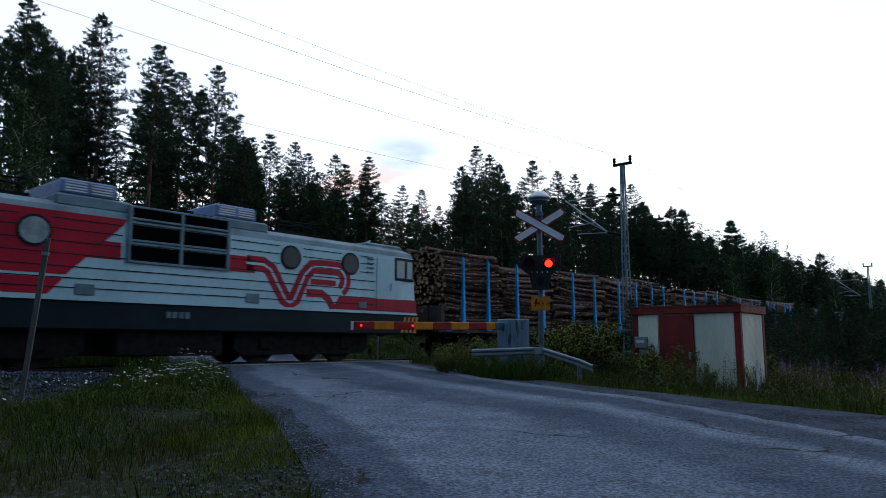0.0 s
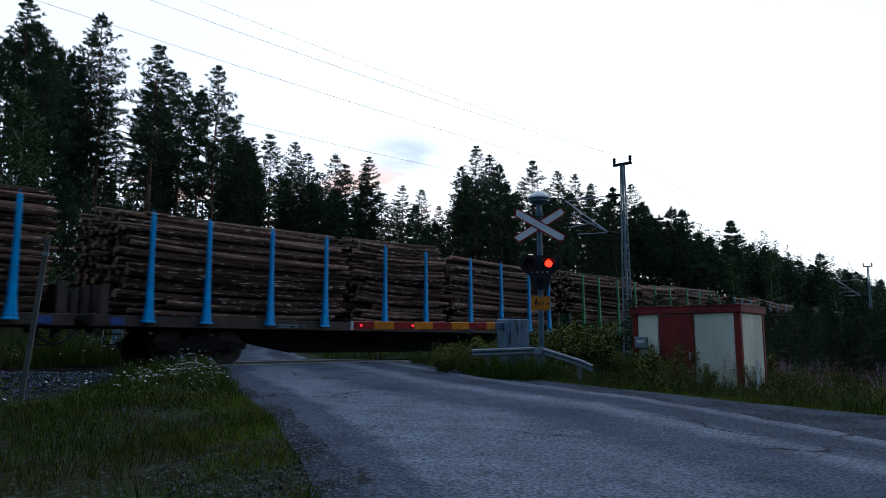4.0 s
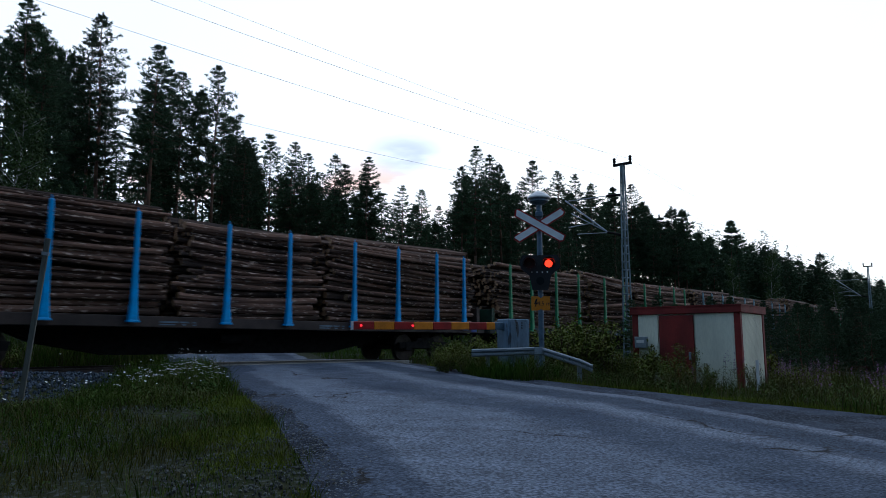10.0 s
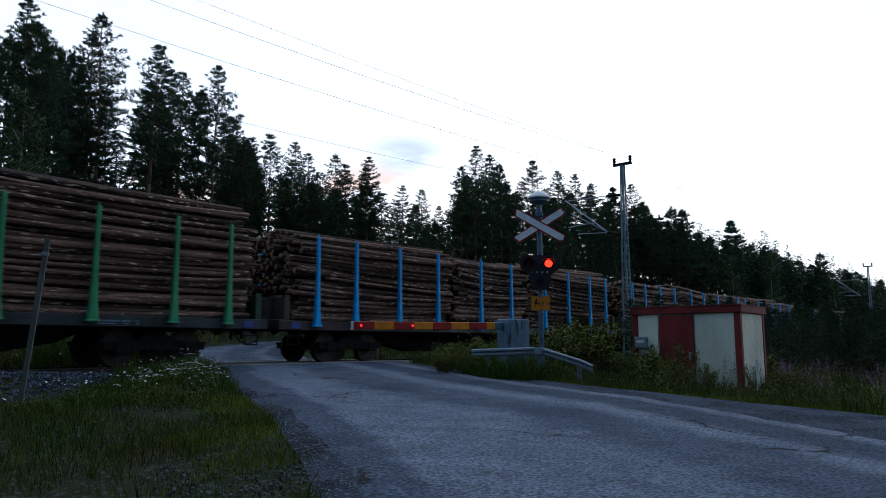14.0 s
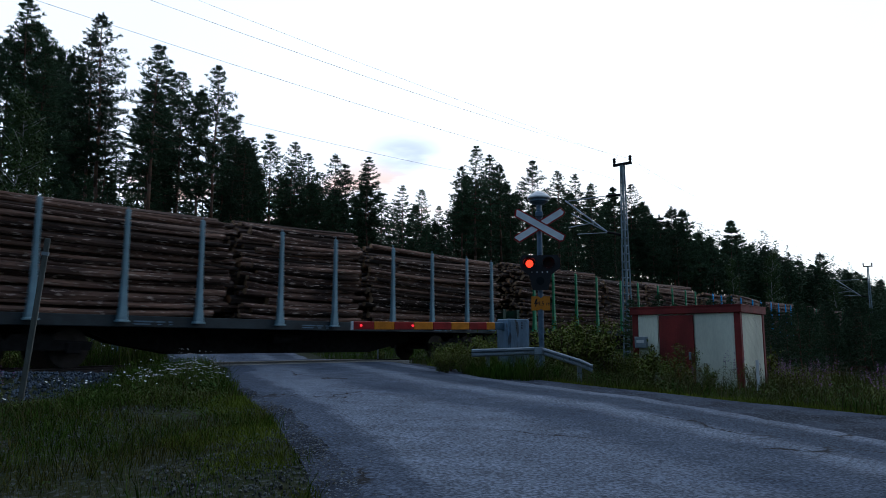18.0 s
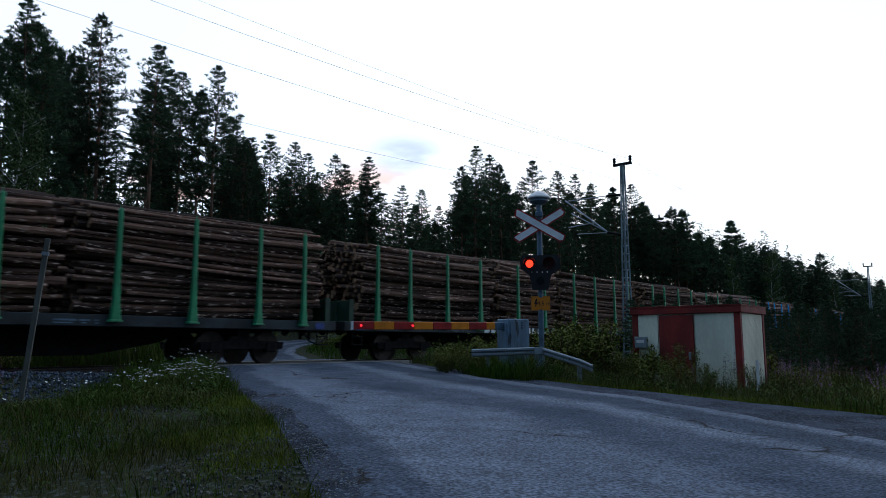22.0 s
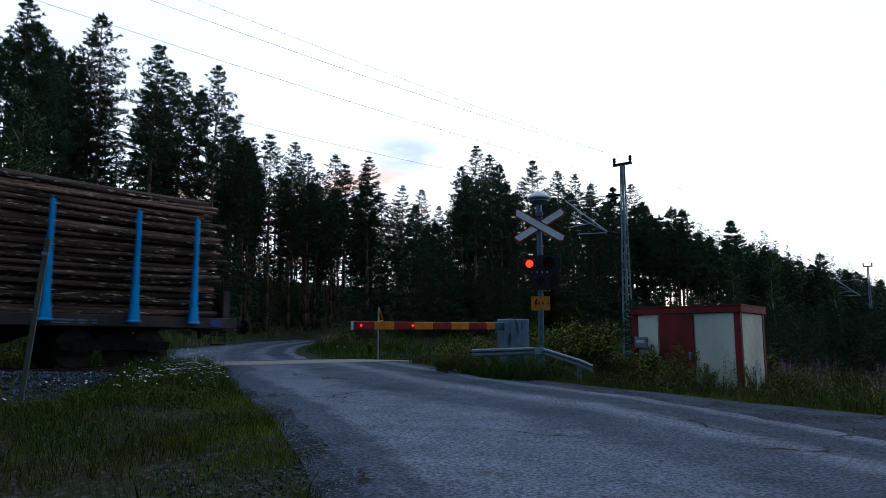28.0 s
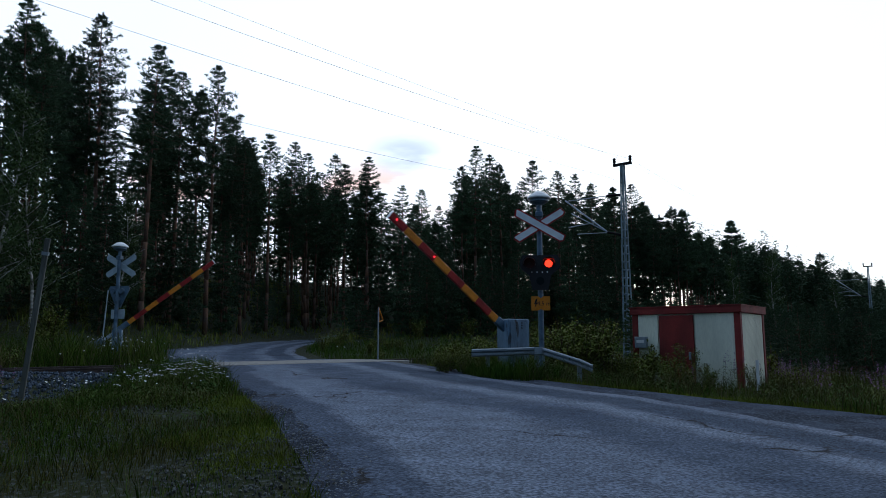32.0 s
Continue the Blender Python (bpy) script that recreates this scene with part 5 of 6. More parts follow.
def build_barrier(x, y, z, turn, length, axis_z, lamps, label):
    """A cabinet with a striped boom; local -x is where the boom lies when it is down."""
    b = thing("level_crossing_barrier", pose(x, y, z, 0, 0, turn), label, "barrier", group="barriers of the crossing")
    s = Shape()
    if lamps:
        s.box(0.0, -0.24, -0.25, 0.62, 0.24, axis_z + 0.17, c=0.02)
    else:
        s.box(0.0, -0.16, -0.25, 0.34, 0.16, axis_z - 0.12, c=0.02)
    cab = part("cabinet", s.mesh("cabinet", M["cabinet"]), b, label="streaked grey metal drive cabinet")
    if lamps:
        s = Shape()
        s.box(0.05, -0.262, 0.1, 0.57, -0.238, axis_z + 0.1, c=0.008)
        part("cabinet_door", s.mesh("cabinet_door", M["cabinet"]), cab)
        for i in range(6):
            s = Shape()
            s.box(0.2 + i % 2 * 0.16, -0.268, axis_z - 0.06 + i // 2 * 0.06, 0.235 + i % 2 * 0.16, -0.255, axis_z - 0.03 + i // 2 * 0.06)
            part("vent_slot", s.mesh("vent_slot", M["black"]), cab)
    boom = part("boom", None, b, move(0, -0.02, axis_z), "red and yellow striped boom")
    s = Shape()
    s.box(-0.25, -0.06, -0.1, 0.3, 0.06, 0.1, c=0.02)
    part("boom_clamp", s.mesh("boom_clamp", M["grey"]), boom)
    if not lamps:
        s = Shape()
        s.box(0.3, -0.05, -0.06, 1.15, 0.05, 0.06, c=0.01)
        part("counterweight_arm", s.mesh("counterweight_arm", M["board_back"]), boom)
        s = Shape()
        s.box(0.85, -0.14, -0.14, 1.25, 0.14, 0.14, c=0.02)
        part("counterweight", s.mesh("counterweight", M["grey"]), boom)
    n = round(length / 0.5)
    w = length / n
    for i in range(n):
        s = Shape()
        s.box(-(i + 1) * w, -0.035, -0.085, -i * w, 0.035, 0.085, c=0.012)
        part("stripe", s.mesh("stripe", M["yellow" if i % 2 == 0 else "red"]), boom)
    s = Shape()
    s.box(-length - 0.03, -0.04, -0.09, -length, 0.04, 0.09)
    part("boom_tip", s.mesh("boom_tip", M["white"]), boom)
    for q in lamps:
        s = Shape()
        s.tube((-q, -0.035, 0), (-q, -0.06, 0), 0.024, n=12)
        part("boom_lamp", s.mesh("boom_lamp", M["lamp_small"]), boom, label="small red lamp")
    BOOMS.append((boom, axis_z))
    return b


build_barrier(1.42, 16.7, -0.2, 90 - 60, 3.85, 1.19, (3.68, 2.45), "near barrier with a red and yellow boom beside its cabinet")
build_barrier(-12.52, 27.34, 0.0, 270 - 75, 4.2, 1.24, (), "far barrier with a red and yellow boom")


def build_guard_rail():
    g = thing("guard_rail", T0, "bent galvanised guard rail round the signal", "guard rail")
    prof = [(0.0, 0.03), (0.03, 0.055), (0.03, 0.09), (-0.02, 0.12), (0.03, 0.15), (0.03, 0.185), (0.0, 0.21)]
    pts = [Vector((0.66, 16.3, 0.24)), Vector((2.15, 16.45, 0.29)), Vector((2.3, 16.46, 0.29)), Vector((3.1, 15.9, 0.02)), Vector((3.35, 15.75, -0.1))]
    for i, (a, b) in enumerate(zip(pts[:-1], pts[1:])):
        if i == 1:
            continue
        s = Shape()
        d = (b - a).normalized()
        nrm = Vector((d.y, -d.x, 0)).normalized()
        vs = []
        for p in (a, b):
            vs += [tuple(p + nrm * o + Vector((0, 0, h))) for o, h in prof] + [tuple(p + nrm * (o - 0.006) + Vector((0, 0, h))) for o, h in prof[::-1]]
        n = len(prof) * 2
        s.add(vs, [(k, (k + 1) % n, n + (k + 1) % n, n + k) for k in range(n)] + [tuple(range(n - 1, -1, -1)), tuple(range(n, 2 * n))])
        part("beam", s.mesh("beam", M["steel"]), g)
    s = Shape()
    s.box(2.13, 16.40, 0.32, 2.33, 16.46, 0.50, c=0.01)
    part("bend", s.mesh("bend", M["steel"]), g)
    for p in ((1.05, 16.48), (2.2, 16.55), (3.1, 16.0)):
        s = Shape()
        s.box(p[0] - 0.05, p[1] - 0.03, -0.7, p[0] + 0.05, p[1] + 0.07, 0.42 if p[0] < 3 else 0.16, c=0.006)
        part("post", s.mesh("post", M["steel"]), g)


build_guard_rail()


def build_mast():
    m = thing("catenary_mast", along(30.86, 15.2, -0.5), "lattice steel mast carrying the overhead line", "mast")
    top = 9.75
    legs = [(-0.22, -0.15), (0.22, -0.15), (0.22, 0.15), (-0.22, 0.15)]
    for x, y in legs:
        s = Shape()
        s.tube((x, y, 0), (x * 0.36, y * 0.36, top), 0.04, n=6)
        part("leg", s.mesh("leg", M["mast"]), m)
    for i in range(24):
        z = 0.3 + i * 0.39
        k = 1 - 0.64 * z / top
        s = Shape()
        for (xa, ya), (xb, yb) in zip(legs, legs[1:] + legs[:1]):
            s.tube((xa * k, ya * k, z), (xb * k, yb * k, z), 0.028, n=4)
        part("rung", s.mesh("rung", M["mast"]), m)
    s = Shape()
    s.box(-0.06, -0.48, top, 0.06, 0.48, top + 0.12)
    part("crossarm", s.mesh("crossarm", M["under"]), m)
    for y in (-0.42, 0.42):
        s = Shape()
        s.lathe([(0.0, top + 0.45), (0.05, top + 0.42), (0.09, top + 0.36), (0.05, top + 0.3), (0.09, top + 0.24), (0.05, top + 0.18), (0.06, top + 0.1)], 10, centre=(0, y))
        part("insulator", s.mesh("insulator", M["under"]), m)
    for z, r in ((8.3, 0.06), (6.3, 0.06)):
        s = Shape()
        s.tube((0, 0.1, z), (0, 0.9, z + (0.05 if z > 8 else 0.22)), r, n=8)
        part("insulator", s.mesh("insulator", M["under"]), m)
    s = Shape()
    s.tube((0, 0.9, 8.35), (0, 3.1, 8.38), 0.025)
    s.tube((0, 0.9, 6.52), (0, 3.25, 8.42), 0.04)
    s.tube((0, 0.9, 6.52), (0, 2.9, 7.7), 0.025)
    s.tube((0, 1.6, 7.08), (0, 3.1, 7.0), 0.025)
    s.tube((0, 0.9, 6.5), (0, 2.6, 6.6), 0.022)
    part("cantilever", s.mesh("cantilever", M["steel"]), m)
    s = Shape()
    s.box(-0.3, -0.3, -0.4, 0.3, 0.3, 0.1, c=0.03)
    part("footing", s.mesh("footing", M["sleeper"]), m)
    copy_thing(m, along(91.0, 15.2, -0.5))
    copy_thing(m, along(151.0, 15.2, -0.5))


build_mast()


def build_wires():
    sup = (-29.2, 30.86, 91.0, 151.0, 400.0)
    for name, d, z, sag, r, say in (("overhead_wire", 14.78, 9.5, 1.25, 0.005, "thin grey feeder wire over the track"), ("overhead_wire", 15.62, 9.8, 0.62, 0.004, "thin grey feeder wire over the track"),
                                    ("overhead_wire", 15.9, 8.75, 0.85, 0.005, "thin grey return wire on the masts"), ("overhead_wire", 18.35, 8.38, 1.17, 0.005, "thin grey carrying wire over the track")):
        s = Shape()
        pts = []
        for a, b in zip(sup[:-1], sup[1:]):
            for j in range(14):
                u = j / 14
                pts.append(at(a + (b - a) * u, d, z - sag * 4 * u * (1 - u)))
        s.path(pts, r, n=4)
        thing(name, T0, say, "wire", group="wires over the track", me=s.mesh("overhead_wire", M["under"]))


build_wires()


M["post"] = material("weathered_post", (0.12, 0.125, 0.11), 0.9, vary=0.3, scale=4, fine=40, bump=0.4, stretch=(1, 1, 0.2))


def build_posts():
    p = thing("marker_post", Matrix.Translation((-5.98, 10.0, -0.5)) @ Matrix.Rotation(radians(5.2), 4, "Y") @ Matrix.Rotation(radians(20), 4, "Z"), "weathered grey post leaning beside the track", "post")
    s = Shape()
    s.box(-0.036, -0.026, 0, 0.036, 0.026, 2.6, c=0.008)
    part("shaft", s.mesh("shaft", M["post"]), p)
    s = Shape()
    s.box(-0.046, -0.034, 2.35, 0.046, 0.034, 2.4)
    part("band", s.mesh("band", M["steel"]), p)
    l = at(20.0, 20.95)
    q = thing("track_sign", pose(l.x, l.y, ground_z(l.x, l.y) - 0.2, 0, 0, 60), "thin post with an open yellow triangle sign", "sign")
    s = Shape()
    s.tube((0, 0, 0), (0, 0, 2.6), 0.03, n=8)
    part("shaft", s.mesh("shaft", M["steel"]), q)
    for a, b in (((0.02, 0, 2.6), (0.34, 0, 2.08)), ((0.34, 0, 2.08), (0.05, 0, 2.0)), ((0.05, 0, 2.0), (0.02, 0, 2.6))):
        s = Shape()
        s.tube(a, b, 0.022, n=6)
        part("sign_edge", s.mesh("sign_edge", M["yellow"]), q)
    z = ground_z(-13.45, 27.6)
    v = thing("stay_pole", pose(-13.45, 27.6, z - 0.2, 0, 3, 0), "thin pale pole beside the far signal", "pole")
    s = Shape()
    s.tube((0, 0, 0), (0, 0, 2.75), 0.03, 0.022, n=8)
    part("shaft", s.mesh("shaft", M["board_back"]), v)
    s = Shape()
    s.tube((0, 0, 2.75), (0, 0, 2.79), 0.032, n=8)
    part("cap", s.mesh("cap", M["steel"]), v)
    w = thing("white_stake", pose(7.85, 17.6, -0.75, 0, 0, 0), "short white marker stake in the grass", "stake")
    s = Shape()
    s.box(-0.035, -0.015, 0, 0.035, 0.015, 0.92, c=0.006)
    part("shaft", s.mesh("shaft", M["white"]), w)


build_posts()


# ---- verges ----
M["grass"] = material("grass_blades", (0.036, 0.077, 0.007), 0.9, spec=0.05, vary=0.3, scale=0.6, fine=5, bump=0, tint=(0.06, 0.075, 0.01), random_vary=0.5, island=True)
M["sedge"] = material("brown_green_sedge", (0.082, 0.073, 0.017), 0.9, spec=0.05, vary=0.3, scale=0.7, fine=5, bump=0, tint=(0.04, 0.055, 0.01), random_vary=0.5, island=True)
M["weed"] = material("dark_weed_leaves", (0.034, 0.072, 0.01), 0.85, spec=0.08, vary=0.3, scale=1.5, fine=8, bump=0, tint=(0.06, 0.07, 0.012), random_vary=0.4, island=True)
M["grass_dry"] = material("dry_grass_blades", (0.1, 0.09, 0.035), 0.9, spec=0.12, vary=0.3, scale=0.8, fine=5, bump=0, random_vary=0.4, island=True)
M["moss"] = material("moss_green_blades", (0.13, 0.16, 0.014), 0.9, spec=0.12, vary=0.3, scale=0.8, fine=5, bump=0, random_vary=0.35, island=True)
M["leaf"] = material("shrub_leaves", (0.098, 0.13, 0.022), 0.85, spec=0.1, vary=0.3, scale=1.5, fine=8, bump=0, tint=(0.13, 0.12, 0.024), random_vary=0.4, island=True)
M["stem"] = material("shrub_stems", (0.09, 0.06, 0.04), 0.9)
M["petal"] = material("white_petals", (0.72, 0.72, 0.7), 0.7, vary=0.08, bump=0)
M["pink"] = material("fireweed_petals", (0.2, 0.07, 0.21), 0.8, vary=0.2, bump=0, random_vary=0.4, island=True)
M["yellow_petal"] = material("yellow_petals", (0.6, 0.4, 0.03), 0.7, vary=0.1, bump=0)
M["pebble"] = material("grey_pebbles", (0.12, 0.125, 0.12), 0.9, spec=0.08, vary=0.3, bump=0.3, random_vary=0.65, island=True)
M["stone"] = material("crushed_stone", (0.08, 0.1, 0.13), 0.9, spec=0.1, vary=0.3, scale=8, fine=50, bump=0.3, random_vary=0.5, island=True)


class Blades:
    """Many thin pieces gathered fast into one mesh."""

    def __init__(self):
        self.v, self.f, self.n = [], [], 0

    def blade(self, p, h, w, lean, rnd):
        a = rnd.uniform(0, 6.283)
        dx, dy = math.cos(a), math.sin(a)
        b = rnd.uniform(0, 6.283)
        lx, ly = math.cos(b) * lean, math.sin(b) * lean
        x, y, z = p
        self.v += [(x - dx * w, y - dy * w, z), (x + dx * w, y + dy * w, z),
                   (x + dx * w * 0.7 + lx * 0.35, y + dy * w * 0.7 + ly * 0.35, z + h * 0.6), (x - dx * w * 0.7 + lx * 0.35, y - dy * w * 0.7 + ly * 0.35, z + h * 0.6),
                   (x + lx, y + ly, z + h)]
        n = self.n
        self.f += [(n, n + 1, n + 2, n + 3), (n + 3, n + 2, n + 4)]
        self.n += 5

    def fan(self, c, nrm, r, k, rnd):
        """A small flat flower of k corners."""
        q = Vector(nrm).to_track_quat("Z", "Y")
        n = self.n
        self.v += [tuple(c + q @ Vector((r * math.cos(6.283 * i / k), r * math.sin(6.283 * i / k), 0))) for i in range(k)]
        self.f.append(tuple(range(n, n + k)))
        self.n += k

    def leaf(self, p, d, ln, w, rnd):
        side = d.cross(Vector((rnd.uniform(-0.4, 0.4), rnd.uniform(-0.4, 0.4), 1)))
        side = (side.normalized() if side.length > 1e-3 else Vector((1, 0, 0))) * w
        n = self.n
        self.v += [tuple(p), tuple(p + d * ln * 0.5 + side), tuple(p + d * ln), tuple(p + d * ln * 0.5 - side)]
        self.f.append((n, n + 1, n + 2, n + 3))
        self.n += 4

    def mesh(self, name, mat):
        me = bpy.data.meshes.new(name)
        me.from_pydata(self.v, [], self.f)
        me.materials.append(mat)
        return me


def on_ground(l, d):
    p = at(l, d)
    return (p.x, p.y, ground_z(p.x, p.y) - 0.02)


def field(name, count, l0, l1, d0, d1, h, w, mat, label, keep=None, seed=1, clumps=0.0, free=False, low=None):
    rnd = random.Random(seed)
    b = Blades()
    made = tries = 0
    while made < count and tries < count * 8:
        tries += 1
        l, d = rnd.uniform(l0, l1), rnd.uniform(d0, d1)
        a, e = road_edges(d)
        if not free and a - 0.45 < l < GRAVEL_R(d) + (0.0 if d < 16 else 0.3):
            continue
        if 16.0 < d < 20.7:
            continue
        if keep and not keep(l, d, rnd):
            continue
        k = noise.noise(Vector((l * 0.8, d * 0.8, seed)))
        if clumps and k < -0.25 + clumps * rnd.random() * 0.5:
            continue
        hh = h * rnd.uniform(0.4, 1.2) * (1 + 0.9 * k)
        hh *= low(l) if low else 1.0
        b.blade(on_ground(l, d), hh, w * rnd.uniform(0.6, 1.3), hh * rnd.uniform(0.1, 0.9), rnd)
        made += 1
    return thing(name, T0, label, "grass", kind="stuff", me=b.mesh(name, mat))


def side_left(d):
    return road_edges(d)[0]


LOW = lambda l: lin(l, (3.5, 5.5, 7.5), (0.4, 0.55, 1.0))
BANK = lambda l: 10.9 + max(0.0, min(4.6, (l - 4.0) * 1.5))


def build_verges():
    near = lambda l, d, r: l < side_left(d) - 0.5
    bank = lambda l, d, r: near(l, d, r) and d < BANK(l) + r.uniform(-0.5, 0.2)
    field("grass", 24000, -7, 9.5, 9.2, 15.9, 0.34, 0.0045, M["grass"], "tall green grass on the verge beside the track", bank, 1, low=LOW)
    field("grass", 8000, -5, 7, 6.4, 9.8, 0.13, 0.004, M["grass"], "short grass growing in patches", near, 2, 0.7)
    field("sedge", 11000, -5, 7, 5.8, 9.6, 0.12, 0.0035, M["sedge"], "short brownish sedge between the grass and the stones", near, 18, 0.6)
    field("grass", 1500, -4, 6, 3.2, 7.5, 0.24, 0.0035, M["grass"], "single tufts of longer grass on the stony ground", lambda l, d, r: near(l, d, r) and noise.noise(Vector((l * 2.2, d * 2.2, 7))) > 0.3, 19)
    field("grass", 9000, -4, 6, 2.6, 8.0, 0.08, 0.003, M["grass_dry"], "sparse dry grass on gravelly soil", near, 3, 0.9)
    field("moss", 17000, 1.5, 7.2, 3.0, 9.8, 0.06, 0.0035, M["moss"], "yellow-green moss and low grass along the gravel", lambda l, d, r: side_left(d) - 1.7 + 0.6 * noise.noise(Vector((l, d, 2))) < l < side_left(d) - 0.55, 4, 0.7)
    field("grass", 7000, -7, 9.5, 8.6, 15.6, 0.42, 0.004, M["grass_dry"], "dry grass stalks", bank, 5, low=LOW)
    right = lambda l, d, r: l > GRAVEL_R(d) + 0.1
    field("grass", 15000, 12.5, 26, -1, 15.7, 0.26, 0.0065, M["grass"], "tall grass and weeds beside the road", right, 6, 0.5)
    field("sedge", 17000, 12.5, 26, -1, 15.7, 0.25, 0.006, M["sedge"], "tall brownish sedge beside the road", right, 20, 0.4)
    field("grass", 8000, 12.3, 20, -1, 14, 0.12, 0.006, M["moss"], "low bright grass along the road's edge", lambda l, d, r: 0.0 < l - GRAVEL_R(d) < 0.8, 7)
    field("grass", 14000, 12.5, 30, -1, 15.7, 0.46, 0.005, M["grass_dry"], "tall dry stalks", right, 8)
    field("grass", 16000, 17.5, 60, 20.8, 33, 0.45, 0.01, M["grass"], "grass between the track and the forest", lambda l, d, r: l > road_edges(d)[1] + 0.4, 9)
    field("grass", 16000, -20, 18, 20.8, 33, 0.45, 0.01, M["grass"], "grass between the track and the forest", lambda l, d, r: l < side_left(d) - 0.4, 10)
    field("grass", 6500, 12.3, 16.5, 8.6, 11.4, 0.42, 0.006, M["grass"], "tall grass round the guard rail", lambda l, d, r: l > road_edges(d)[1] - 0.05 + 0.3 * r.random(), 11, 0.0, True)
    field("grass", 2200, 12.3, 16.5, 8.6, 11.4, 0.5, 0.005, M["grass_dry"], "dry stalks round the guard rail", lambda l, d, r: l > road_edges(d)[1] + 0.1 + 0.25 * r.random(), 12, 0.0, True)
    field("heather", 24000, -25, 80, 33, 58, 0.4, 0.03, M["leaf"], "low heather and bilberry under the pines", lambda l, d, r: l < side_left(d) - 0.4 or l > road_edges(d)[1] + 0.6, 17, 0.6)
    field("grass", 7000, -8, 12.5, 21.2, 25.5, 0.95, 0.011, M["grass"], "tall weeds beyond the track", lambda l, d, r: l < side_left(d) - 0.4, 13, 0.5)
    field("grass", 2500, -8, 12.5, 21.2, 25.5, 1.0, 0.009, M["grass_dry"], "tall dry stalks beyond the track", lambda l, d, r: l < side_left(d) - 0.4, 14, 0.5)
    field("grass", 1800, 12.0, 13.6, 9.0, 10.6, 0.3, 0.006, M["grass"], "grass growing over the asphalt's edge", lambda l, d, r: l > road_edges(d)[1] - 0.3 + 0.2 * r.random(), 15, 0.0, True)
    field("grass", 11000, -4, 6.4, 2.6, 9.0, 0.05, 0.003, M["grass"], "short patchy turf on the gravelly verge", near, 16, 0.35)
    # white daisies, pink fireweed
    rnd = random.Random(21)
    st, fl = Blades(), Blades()
    for _ in range(90):                       # yarrow: flat heads of many small flowers on stiff stalks
        d = rnd.uniform(9.8, 15.4) if rnd.random() < 0.5 else rnd.uniform(12.6, 15.4)
        l = side_left(d) - 0.5 - abs(rnd.gauss(0, 1.6))
        if d > BANK(l) or noise.noise(Vector((l * 0.6, d * 0.6, 9))) < -0.1:
            continue
        p = Vector(on_ground(l, d))
        h = rnd.uniform(0.3, 0.62) * LOW(l)
        st.blade(p, h, 0.004, 0.04, rnd)
        c = p + Vector((rnd.uniform(-0.03, 0.03), rnd.uniform(-0.03, 0.03), h))
        r = rnd.uniform(0.012, 0.035)
        for _ in range(7):
            fl.fan(c + Vector((rnd.gauss(0, r), rnd.gauss(0, r), rnd.gauss(0, 0.006))), Vector((rnd.uniform(-0.4, 0.4), rnd.uniform(-0.7, 0.2), 1)), rnd.uniform(0.007, 0.013), 6, rnd)
    for _ in range(120):                       # more on the open side of the bank
        d = rnd.uniform(10.2, 13.6)
        p = Vector(on_ground(side_left(d) - 0.55 - abs(rnd.gauss(0, 1.1)), d))
        h = rnd.uniform(0.2, 0.42)
        st.blade(p, h, 0.004, 0.04, rnd)
        for _ in range(4):
            fl.fan(p + Vector((rnd.gauss(0, 0.018), rnd.gauss(0, 0.018), h)), Vector((rnd.uniform(-0.4, 0.4), rnd.uniform(-0.7, 0.2), 1)), rnd.uniform(0.006, 0.011), 6, rnd)
    for _ in range(34):                        # a few daisies
        d = rnd.uniform(8.6, 12.5)
        l = side_left(d) - 1.2 - abs(rnd.gauss(0, 3.0))
        p = Vector(on_ground(l, d))
        h = rnd.uniform(0.25, 0.4)
        st.blade(p, h, 0.004, 0.04, rnd)
        fl.fan(p + Vector((0, 0, h)), Vector((rnd.uniform(-0.4, 0.4), rnd.uniform(-0.9, 0.1), 1)), rnd.uniform(0.012, 0.019), 9, rnd)
    for _ in range(16):
        d = rnd.uniform(21.2, 30)
        l = (road_edges(d)[1] + 0.5 + rnd.uniform(0, 9)) if rnd.random() < 0.6 else side_left(d) - 0.5 - rnd.uniform(0, 4)
        p = Vector(on_ground(l, d))
        fl.fan(p + Vector((0, 0, rnd.uniform(0.4, 0.65))), Vector((rnd.uniform(-0.5, 0.5), -0.7, 1)), rnd.uniform(0.02, 0.035), 7, rnd)
    for _ in range(70):                        # a white-flowering clump at the far barrier
        p = Vector((-12.1 + rnd.gauss(0, 0.7), 26.6 + rnd.gauss(0, 0.4), 0))
        p.z = ground_z(p.x, p.y)
        fl.fan(p + Vector((0, 0, rnd.uniform(0.25, 0.8))), Vector((rnd.uniform(-0.5, 0.5), -0.7, 1)), rnd.uniform(0.02, 0.04), 7, rnd)
    thing("daisies", T0, "white yarrow heads and daisies scattered in the grass", "flowers", kind="stuff", me=fl.mesh("daisies", M["petal"]))
    thing("flower_stalks", T0, "thin green flower stalks", "plants", kind="stuff", me=st.mesh("flower_stalks", M["grass"]))


build_verges()


